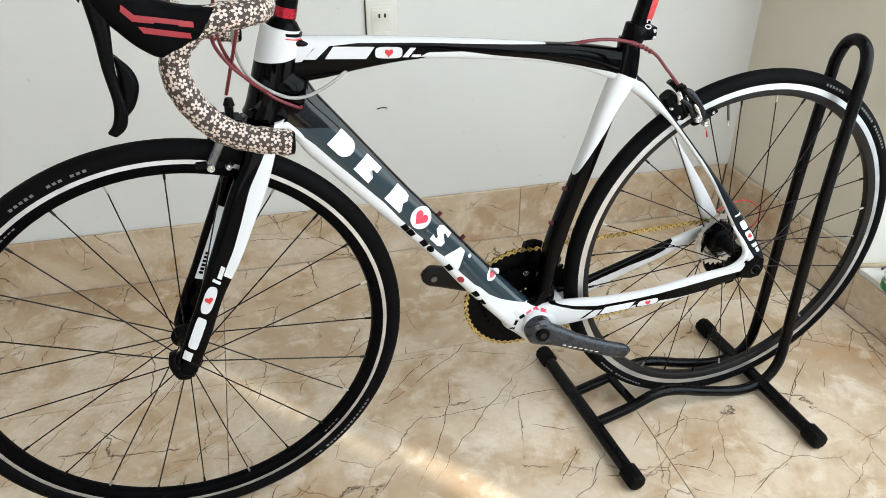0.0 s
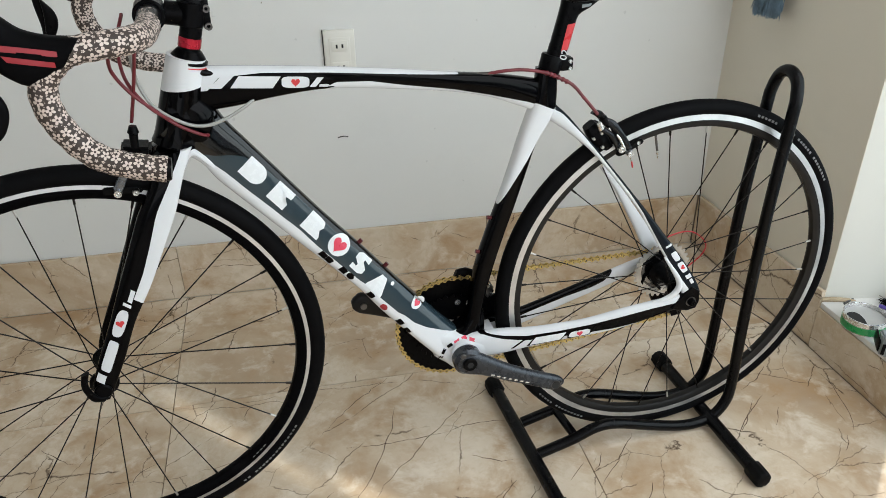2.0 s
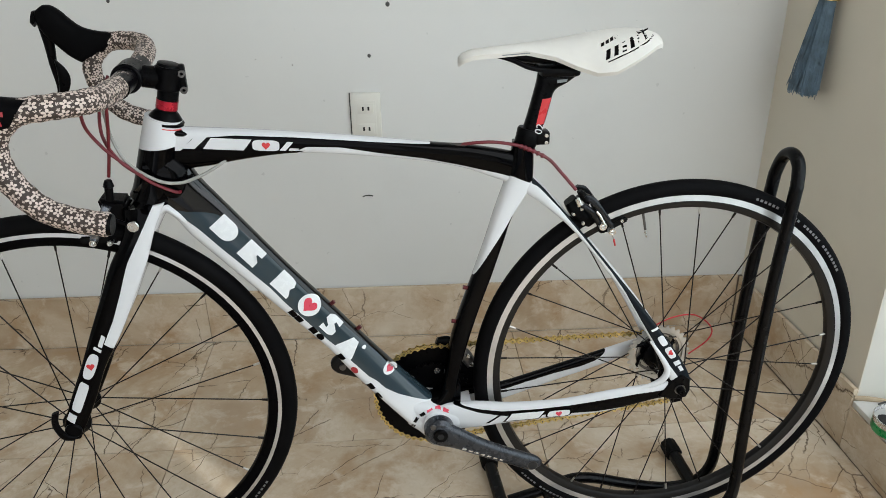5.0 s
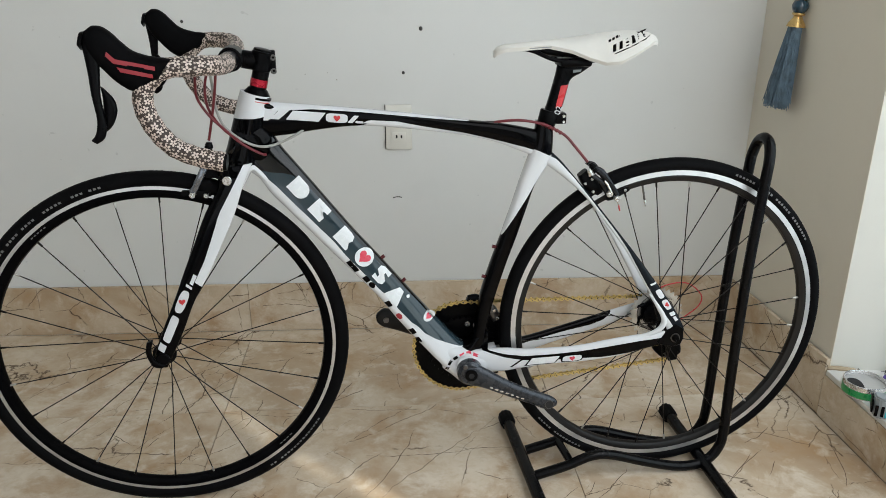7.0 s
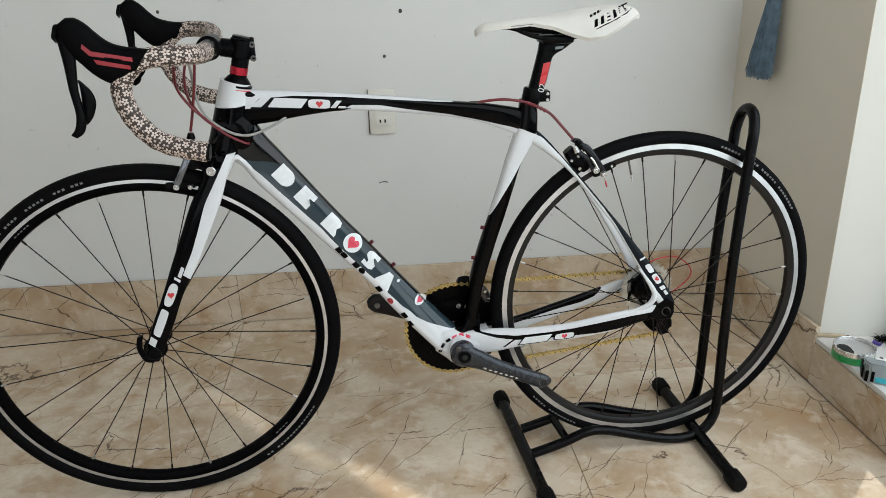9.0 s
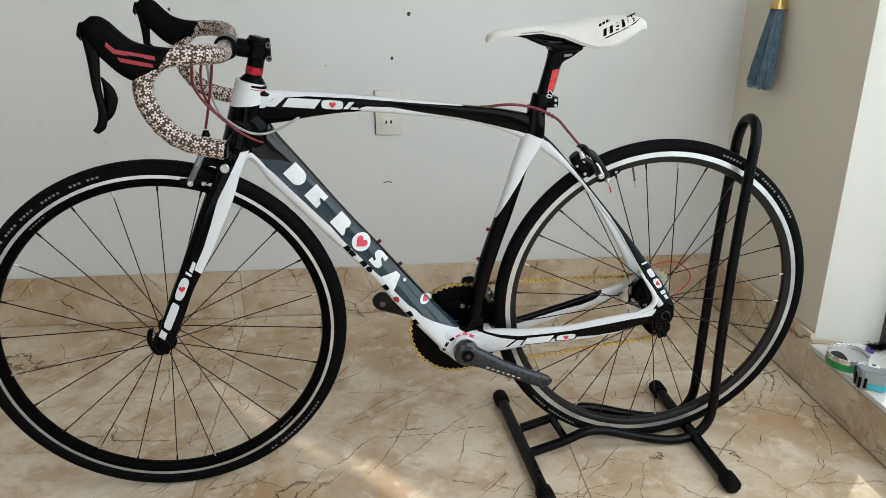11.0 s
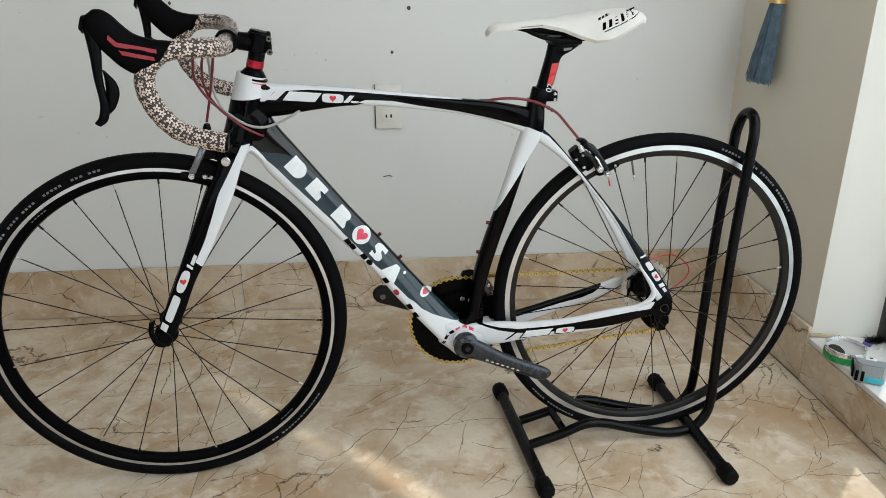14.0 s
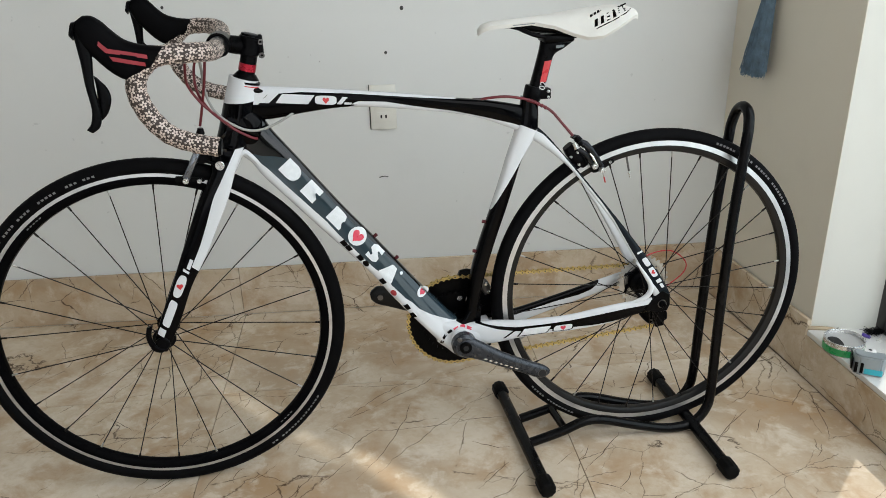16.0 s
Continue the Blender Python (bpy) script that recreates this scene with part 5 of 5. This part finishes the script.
while i < len(pts) - 1:
    need, cur = step, pos.copy()
    while i < len(pts) - 1 and (pts[i + 1] - cur).length < need:
        need -= (pts[i + 1] - cur).length
        i += 1
        cur = pts[i].copy()
    if i >= len(pts) - 1:
        break
    nxt = cur + (pts[i + 1] - cur).normalized() * need
    d = (nxt - pos).normalized()
    mid = (nxt + pos) / 2
    m = Matrix((d, Vector((0, 1, 0)), d.cross(Vector((0, 1, 0))))).transposed().to_4x4()
    w = .0031 if flag % 2 else .0023
    for s in (-1, 1):
        e, g = (.0043, .0015) if flag % 2 else (.0035, .0012)
        poly = [(-.0092, -g), (-.0078, -e), (-.0050, -e), (-.0015, -g), (.0015, -g), (.0050, -e), (.0078, -e), (.0092, -g), (.0092, g), (.0078, e), (.0050, e), (.0015, g), (-.0015, g), (-.0050, e), (-.0078, e), (-.0092, g)]
        plate([(x * .98, z) for x, z in poly], s * w - .0004, s * w + .0004, chain_bm, Matrix.Translation(mid) @ m)
    tube([Vector(pos) + Vector((0, -.0035, 0)), Vector(pos) + Vector((0, .0035, 0))], .0021, 6, pin_bm)
    pos = nxt
    flag += 1
chain = tagged(part("chain", chain_bm, M_GOLD, bike, "gold-coloured roller chain"), kind="stuff")
tagged(part("chain_pin", pin_bm, M_DARKSTEEL, chain), kind="stuff")
mech = part("rear_derailleur", loft([((.996, -.016), (.978, -.028), .007, .076), ((1.020, -.050), (.992, -.070), .012, .080), ((1.045, -.078), (1.000, -.104), .014, .080), ((1.064, -.100), (1.020, -.128), .012, .074), ((1.066, -.118), (1.036, -.132), .007, .070)], 2.6), M_SATIN, bike, "black rear derailleur")
part("outer_link", loft([((1.012, -.052), (1.000, -.064), .0045, .066), ((1.036, -.074), (1.020, -.090), .0050, .063), ((1.052, -.096), (1.036, -.108), .0045, .060)], 2.6), M_DARKSTEEL, mech, "grey derailleur link")
for x_, z_ in ((1.008, -.058), (1.044, -.100)):
    part("pivot_pin", disc(.0042, .052, .060, 12, centre=(x_, 0, z_), bevel=.0008), M_STEEL, mech, "bright pivot pin")
for c_, yy in (((1.030, -.074), .052), (pulley, .052)):
    toothed("jockey_wheel", .0135, 11, yy - .001, .002, .004, M_DARKSTEEL, mech, "small toothed jockey wheel", c_)
for y0 in (.0455, .0585):
    cg = plate([(1.018, -.062), (1.042, -.064), (1.050, -.094), (1.048, -.124), (1.030, -.127), (1.022, -.108)], y0, y0 + .0016)
    part("cage_plate", cg, M_SATIN, mech)
part("barrel_adjuster", tube([(1.044, .082, -.064), (1.062, .082, -.056)], .0048, 10), M_SATIN, mech)
part("hanger_bolt", lathe([(.003, .074), (.008, .074), (.008, .086), (.003, .086)], 16, centre=(1.000, 0, -.026)), M_DARKSTEEL, mech)
fmech = part("front_derailleur", loft([((.590, .046), (.584, .030), .005, .052), ((.606, .049), (.599, .027), .006, .05), ((.620, .045), (.612, .024), .005, .046)], 2.8), M_SATIN, bike, "black front derailleur cage")
part("link_arm", loft([((.626, .036), (.618, .020), .005, .034), ((.642, .030), (.630, .008), .007, .032), ((.652, .014), (.640, -.006), .005, .030)], 2.8), M_DARKSTEEL, fmech, "grey derailleur link behind the seat tube")
for x_, z_ in ((.640, .022), (.646, .003)):
    part("pivot_pin", disc(.0038, .0215, .030, 12, centre=(x_, 0, z_), bevel=.0008), M_STEEL, fmech, "bright pivot pin")
for x, z in ((.4159, .1548), (.4552, .1056), (.6345, .1675), (.6150, .1065)):
    n = Vector((.75, 0, .66)) if x < .6 else Vector((-.95, 0, .25))
    p = Vector((x, 0, z))
    part("bottle_bolt", tube([p - n * .004, p + n * .0055], .0036, 10), M_BOLT, bike, "dull red bottle cage bolt")

# ---- floor stand ----
stand = empty("bicycle_stand", pose(0.9, 0.03, 0), "black tubular steel floor stand holding the rear wheel", "bike stand")


def wpart(name, bm, mat, parent, label=""):
    bmesh.ops.transform(bm, matrix=parent.matrix_world.inverted(), verts=bm.verts)
    return part(name, bm, mat, parent, label)


def onbike(x, y, z):
    return pose(0, 0, 0.338, -1.49, 0, 4.82) @ Vector((x, y, z))


TUBE = .0104
side_run = [(.722, .047, -.327), (.790, .047, -.307), (.841, .047, -.287), (.886, .047, -.288), (.956, .047, -.309), (1.022, .047, -.3255), (1.066, .047, -.3270), (1.098, .046, -.317), (1.121, .045, -.288), (1.129, .044, -.243), (1.131, .040, -.10), (1.138, .037, .12), (1.150, .035, .30), (1.153, .033, .335), (1.156, .022, .362)]
hoop = [onbike(x, -y, z) for x, y, z in side_run] + [onbike(1.157, 0, .372)] + [onbike(x, y, z) for x, y, z in side_run[::-1]]
wpart("hoop", tube(smooth_path(hoop, 5), TUBE, 16), M_STAND, stand)
feet = (((.683, .218), (.732, -.151)), ((1.070, .237), (1.111, -.130)))
for a, b in feet:
    a, b = Vector((*a, .0176)), Vector((*b, .0176))
    foot = wpart("foot_bar", tube([a, b], .0128, 18), M_STAND, stand)
    d = (b - a).normalized()
    for p, s in ((a, -1), (b, 1)):
        q0 = d.orthogonal().normalized()
        q1 = d.cross(q0)
        loops = []
        for h, r in ((-.028, .0150), (-.026, .0164), (.004, .0164), (.008, .0152), (.010, .0125)):
            loops.append([p + d * s * h + (r + (.0011 if k % 4 < 2 else 0.0)) * (math.cos(2 * math.pi * k / 40) * q0 + math.sin(2 * math.pi * k / 40) * q1) for k in range(40)])
        cap = bmesh.new()
        rings(cap, loops)
        bmesh.ops.transform(cap, matrix=stand.matrix_world.inverted(), verts=cap.verts)
        part("rubber_foot", cap, M_CAP, foot, "black ribbed rubber end cap")
wpart("cross_bar", tube([onbike(.800, -.047, -.304), onbike(.792, .047, -.306)], .0088, 12), M_STAND, stand)

# ---- things on the wall and ledge ----
outlet = empty("wall_outlet", NORTH @ pose(.4265, WALL_Y, .602), "ivory double wall socket on the grey wall", "socket")
part("outlet_plate", boxed((-.0355, -.009, -.061), (.0355, 0, .061), .003), M_PLASTIC, outlet)
# thin dark strip standing in for the shaded gap at the plate's left
part("outlet_gap_shade", boxed((-.0380, -.0035, -.061), (-.0357, -.0002, .061), .0004), M_INK, outlet)
part("outlet_frame", boxed((-.024, -.0105, -.044), (.024, -.0085, .044), .001), M_PLASTIC, outlet)
for zc in (.0245, -.0245):
    socket = part("socket_insert", boxed((-.0185, -.0125, zc - .0125), (.0185, -.010, zc + .0125), .0012), M_PLASTIC, outlet)
    for xx in (-.0065, .0065):
        part("socket_hole", boxed((xx - .0022, -.0132, zc - .0045), (xx + .0022, -.0124, zc + .0045), .0002), M_HOLE_SHADE, socket, "dark slot")
# raised dark dots for the wall's holes; the tiniest are faint smudges
for x, z, r in ((.441, .747, .0042), (.4885, .860, .0052), (-.124, .880, .004), (.182, .745, .0012), (.241, .748, .0010), (.264, .730, .0017)):
    bm = bmesh.new()
    bmesh.ops.create_uvsphere(bm, u_segments=10, v_segments=6, radius=r)
    bmesh.ops.scale(bm, vec=(1, .35, 1.1), verts=bm.verts)
    ob = part("wall_dot", bm, M_INK if r > .002 else M_SMUDGE)
    ob.matrix_world = NORTH @ pose(x, WALL_Y, z)
    tagged(ob, "small dark hole in the painted wall, a faint smudge where tiny", "wall mark")
for x, z, w in ((.418, .402, .026),):
    ob = part("wall_scratch", tube(smooth_path([(-w / 2, 0, -.0015), (-w / 6, 0, .0012), (w / 5, 0, .0016), (w / 2, 0, -.0006)]), [.0005] + [.0015] * 17 + [.0006], 6), M_INK)
    ob.matrix_world = NORTH @ pose(x, WALL_Y - .0006, z)
    tagged(ob, "thin dark scratch on the painted wall", "wall mark")

tas = side_m @ Vector((.184, -.040, 0)) + Vector((.015, 0, 0))
tassel = empty("tassel", pose(tas.x, tas.y, .69) @ pose(0, 0, .14) @ pose(0, 0, 0, 0, 5.0, 0) @ pose(0, 0, -.14), "blue thread tassel with brass cap and bead by the wall", "tassel")
th = bmesh.new()
rnd = random.Random(4)
for k in range(520):
    a, q = rnd.uniform(0, 2 * math.pi), math.sqrt(rnd.random())
    lock = .004 * math.sin(5 * a)          # the threads gather into locks
    top = Vector((.015 * q * math.cos(a), .019 * q * math.sin(a), .190))
    mid_ = Vector(((.021 + lock * .4) * q * math.cos(a) + rnd.gauss(0, .0012), (.028 + lock * .4) * q * math.sin(a) + .003 + rnd.gauss(0, .0012), .10))
    low_ = mid_ + Vector((.004 * q * math.cos(a) + rnd.gauss(0, .0018), .006 * q * math.sin(a) + rnd.gauss(0, .0018), -.052))
    end = low_ + Vector((.002 * math.cos(a) + rnd.gauss(0, .0024), .003 * math.sin(a) + rnd.gauss(0, .0024), rnd.uniform(-.060, -.040)))
    tube(smooth_path([top, mid_, low_, end], 3), .0008, 4, th)
tagged(part("threads", th, M_THREAD, tassel), kind="stuff")
core = loft([((-.010, .188), (.010, .188), .012, 0), ((-.014, .10), (.014, .10), .017, .003), ((-.016, .03), (.016, .03), .022, .004)], 2.0)
part("thread_core", core, M_THREAD, tassel)
part("brass_cap", lathe([(.0, .186), (.0225, .186), (.020, .194), (.012, .206), (.009, .214), (.0, .214)], 28, closed=False, axis="Z"), M_BRASS, tassel)
for zc, r in ((.216, .0035), (.252, .0035)):
    part("brass_ring", lathe([(.012 + r * math.cos(t), zc + r * math.sin(t)) for t in [2 * math.pi * k / 10 for k in range(10)]], 24, axis="Z"), M_BRASS, tassel)
part("bead", lathe([(.0001 + .0195 * math.sin(t), .234 - .0185 * math.cos(t)) for t in [math.pi * k / 14 for k in range(15)]], 28, closed=False, axis="Z"), M_BEAD, tassel, "dark blue glazed bead")
part("cord", tube([(0, 0, .250), (.001, .001, .60), (.020, -.030, 1.25)], .0028, 8), M_THREAD, tassel, "blue cord")
hook = tagged(part("curtain_hook", tube(smooth_path([(0, .045, .012), (0, .02, .012), (0, 0, 0), (0, -.008, .012)]), .003, 8), M_BRASS), "small brass wall hook holding the tassel cord", "hook")
hook.location = tassel.matrix_world @ Vector((.020, -.030, 1.25))

SILL_Z = .122
can = empty("tape_tin", pose(1.476, .143, SILL_Z), "open shallow tin with a green band on the window ledge", "tin")
part("tin_wall", lathe([(.0400, 0), (.0440, .001), (.0440, .030), (.0425, .030), (.0425, .002), (.0400, .002)], 48, axis="Z"), M_TIN, can)
part("green_band", lathe([(.0441, .003), (.0447, .003), (.0447, .019), (.0441, .019)], 48, axis="Z"), M_GREEN, can, "bright green printed band")
part("tin_rim", lathe([(.0432 + .0014 * math.cos(t), .0305 + .0014 * math.sin(t)) for t in [2 * math.pi * k / 8 for k in range(8)]], 48, axis="Z"), M_TIN, can)
part("tin_lid", disc(.0420, .021, .0225, 40, axis="Z"), M_LID, can, "dull metal inner lid")
part("tin_opening", plate([(.014 * math.cos(t) - .020, .026 * math.sin(t) + .004 * math.cos(2 * t)) for t in [2 * math.pi * k / 20 for k in range(20)]], -.0234, -.0226, m=Matrix.Rotation(radians(-90), 4, "X") @ Matrix.Scale(1, 4)), M_HOLE_SHADE, can, "dark opening")
tape_m = pose(1.484, .058, SILL_Z, 0, 0, -28) @ Matrix.Diagonal((.90, .92, 1.2, 1.0))
measure = empty("tape_measure", tape_m, "grey and teal tape measure on the window ledge", "tape measure")
prof_ = [(-.034, 0), (.034, 0), (.036, .006), (.036, .024), (.026, .036), (-.022, .036), (-.034, .026), (-.036, .006)]
b_ = plate(prof_, -.020, .020)
bmesh.ops.transform(b_, matrix=Matrix.Rotation(radians(90), 4, "X") @ Matrix.Translation((0, .018, 0)), verts=b_.verts)
bmesh.ops.bevel(b_, geom=b_.edges[:], offset=.004, segments=2, affect="EDGES", clamp_overlap=True)
part("case", b_, M_GREY, measure)
part("teal_band", boxed((-.009, -.0375, .003), (.031, -.034, .014), .0012), M_TEAL, measure, "teal rubber band")
part("dark_grip", boxed((-.0385, -.030, .006), (-.034, .020, .026), .0015), M_SATIN, measure)
for xg in (-.031, -.0185):
    part("grip_ridge", boxed((xg, -.0372, .003), (xg + .0075, -.0335, .024), .0015), M_SATIN, measure, "dark moulded grip")
part("label_plate", boxed((-.013, -.009, .0378), (.013, .009, .0392), .0006), M_SILL, measure, "white label plate")
part("label_hole", boxed((-.004, -.003, .0390), (.004, .003, .0396), .0002), M_HOLE_SHADE, measure)

# small litter in the corner of the ledge
pen = tagged(part("screw", tube([win_m @ Vector((.030, .030, SILL_Z + .003)), win_m @ Vector((.018, .062, SILL_Z + .003))], [.0028, .0022], 8), M_DARKSTEEL), "small dark metal screw on the ledge", "screw")
cap_ = tagged(part("pen_cap", tube([win_m @ Vector((.058, .098, SILL_Z + .004)), win_m @ Vector((.074, .106, SILL_Z + .004))], [.0045, .004], 10), M_PURPLE), "purple plastic pen cap on the ledge", "pen cap")
wire = tagged(part("wire_offcut", tube(smooth_path([win_m @ Vector((.070, .140, SILL_Z + .002)), win_m @ Vector((.080, .130, SILL_Z + .003)), win_m @ Vector((.088, .114, SILL_Z + .002))]), .0014, 6), M_PLASTIC), "short pale wire offcut on the ledge", "wire")
fl = bmesh.new()
rnd = random.Random(9)
for k in range(260):
    p = win_m @ Vector((rnd.uniform(.046, .064), rnd.uniform(.108, .149), SILL_Z + rnd.uniform(.001, .010)))
    q = p + Vector((rnd.gauss(0, .006), rnd.gauss(0, .007), rnd.uniform(-.001, .004)))
    q.z = max(q.z, SILL_Z + .001)
    tube([p, p.lerp(q, .5) + Vector((0, 0, .003)), q], .0005, 4, fl)
tagged(part("dust_tuft", fl, M_SATIN), "dark tuft of brush hair in the ledge corner", "dust", "", "stuff")
caulk = tagged(part("trim", tube([win_m @ Vector((.003, -.008, SILL_Z + .003)), win_m @ Vector((.010, .016, SILL_Z + .004)), win_m @ Vector((.019, .046, SILL_Z + .0034)), win_m @ Vector((.024, .064, SILL_Z + .002))], [.0048, .0058, .0046, .0012], 8), M_SKIRTCAP, None, "uneven beige caulk line along the foot of the reveal"), "", "", "", "structure")

# ---- marble pieces: floor tiles, skirting, ledge cladding ----
TILE, JOINT, SKEW = .80, .0012, radians(2.6)
tile_bm = bmesh.new()
box(tile_bm, (JOINT / 2, JOINT / 2, -.012), (TILE - JOINT / 2, TILE - JOINT / 2, 0), .0008, None, 1)
tile_me = bpy.data.meshes.new("floor_tile")
tile_bm.to_mesh(tile_bm and tile_me)
tile_bm.free()
tile_me.materials.append(M_TILE)


def clipped_tile(m, keep):
    bm = bmesh.new()
    bm.from_mesh(tile_me)
    for co, no in keep:
        co, no = m.inverted() @ Vector(co), m.to_3x3().inverted() @ Vector(no)
        r = bmesh.ops.bisect_plane(bm, geom=bm.verts[:] + bm.edges[:] + bm.faces[:], plane_co=co, plane_no=no, clear_outer=True)
        es = [e for e in r["geom_cut"] if isinstance(e, bmesh.types.BMEdge)]
        if es:
            bmesh.ops.edgenet_fill(bm, edges=es)
    if not bm.faces:
        bm.free()
        return
    ob = part("floor_tile", bm, M_TILE, floor, smooth=False)
    ob.matrix_world = m


edge_planes = [(NORTH @ Vector((0, WALL_Y - .014, 0)), NORTH.to_3x3() @ Vector((0, 1, 0))), (EDGE - V * .0162, V), ((LEFT_X, 0, 0), (-1, 0, 0)), ((0, BACK_Y, 0), (0, -1, 0)), (side - side_m.to_3x3() @ Vector((0, .016, 0)), side_m.to_3x3() @ Vector((0, 1, 0)))]
for i in range(-4, 4):
    for j in range(-6, 3):
        m = Matrix.Translation((.005, .285, 0)) @ Matrix.Rotation(SKEW, 4, "Z") @ Matrix.Translation((i * TILE, j * TILE, 0))
        corners = [m @ Vector((x, y, 0)) for x in (0, TILE) for y in (0, TILE)]
        if all((p - Vector(co)).dot(Vector(no)) > 0 for co, no in edge_planes[:1] for p in corners):
            continue
        clipped_tile(m, edge_planes)

SKIRT_H = .148
baseboard = tagged(part("baseboard", boxed((LEFT_X, WALL_Y - .0035, 0), (CORNER_X, WALL_Y - .0005, SKIRT_H - .004), 0, NORTH), M_GROUT, None, "marble tile skirting along the wall", False), "", "", "", "structure")
x0 = -1.62 - .8
for k in range(5):
    a, b = max(LEFT_X, x0 + k * .8), min(CORNER_X - .014, x0 + (k + 1) * .8)
    if b > a:
        ob = part("skirting_tile", boxed((a + .0006, -.010, .0005), (b - .0006, 0, SKIRT_H), .001), M_TILE, baseboard, smooth=False)
        ob.matrix_world = NORTH @ pose(0, WALL_Y - .0035, 0)
baseboard_2 = tagged(part("baseboard_side", boxed((0, -.0035, 0), (side_len, -.0005, SKIRT_H - .004), 0, side_m), M_GROUT, None, "marble tile skirting along the side wall", False), "", "", "", "structure")
for a, b in ((.014, side_len + .004),):
    ob = part("skirting_tile", boxed((a, -.0135, .0005), (b, -.0035, SKIRT_H), .001), M_TILE, baseboard_2, smooth=False)
    ob.matrix_world = side_m
for k in range(5):
    a, b = .006 + k * .8, .006 + (k + 1) * .8
    ob = part("cladding_tile", boxed((a + .0008, -.0150, .0005), (min(b, 3.7) - .0008, .0035, .1075), .001), M_TILE, sill, smooth=False)
    ob.matrix_world = win_m

# long veins in the stone near the bicycle: from, to, bend
rnd = random.Random(21)


def vein(x0, y0, x1, y1, bend, wide=.0017):
    a, b = Vector((x0, y0)), Vector((x1, y1))
    n = Vector((a.y - b.y, b.x - a.x)).normalized()
    steps = max(5, int((b - a).length / .012))
    bm, rows, sway = bmesh.new(), [], 0.0
    for k in range(steps + 1):
        t = k / steps
        sway = sway * .6 + rnd.gauss(0, .0016)
        p = a.lerp(b, t) + n * (bend * 4 * t * (1 - t) + sway)
        w = wide * (.25 + .75 * math.sin(math.pi * min(1, t * 1.15)) ** .5) * rnd.uniform(.6, 1.1) / 2 if 0 < k < steps else wide * .1
        rows.append([bm.verts.new((*(p + n * w), .0003)), bm.verts.new((*(p - n * w), .0003))])
    for (p, q), (r, u) in zip(rows, rows[1:]):
        bm.faces.new((p, q, u, r))
    bmesh.ops.recalc_face_normals(bm, faces=bm.faces[:])
    part("stone_vein", bm, M_VEIN, floor, smooth=False)


for row in ((.68, .24, .61, .19, .007), (.61, .19, .38, -.07, -.006), (.69, .12, .56, .11, -.009), (.56, .11, .36, .10, .007), (.47, .20, .35, -.07, .014), (.46, .30, .31, .14, -.005), (.33, -.01, .28, -.08, -.002), (.67, -.04, .60, -.12, .001)):
    vein(*row)
for row in ((.70, -.06, .65, -.14, .005), (.93, .04, .82, -.09, -.001), (.85, .0, .82, -.05, .003), (.81, -.02, .77, -.06, .002), (.92, -.09, .88, -.14, .003), (.82, -.12, .90, -.16, .011), (1.00, -.17, .93, -.21, .002), (1.22, .09, 1.10, -.04, .004), (.60, .04, .68, .01, -.006)):
    vein(*row)
for row in ((-.03, -.02, -.08, -.06, .013), (-.03, -.03, -.06, -.08, .003), (.07, -.01, .03, -.09, -.002), (.11, -.01, .10, -.06, -.012), (-.24, .20, -.16, .15, -.005), (-.12, .18, -.14, .14, .003), (-.01, .12, -.04, .07, -.010), (.08, .26, .06, .21, .002), (-.10, .32, -.14, .23, .003)):
    vein(*row)
for row in ((1.30, .19, 1.21, .12, .004), (1.26, .06, 1.23, .01, .002), (1.37, -.03, 1.41, .15, -.015), (1.25, .10, 1.13, -.02, -.008), (1.35, -.04, 1.32, -.08, .003)):
    vein(*row)
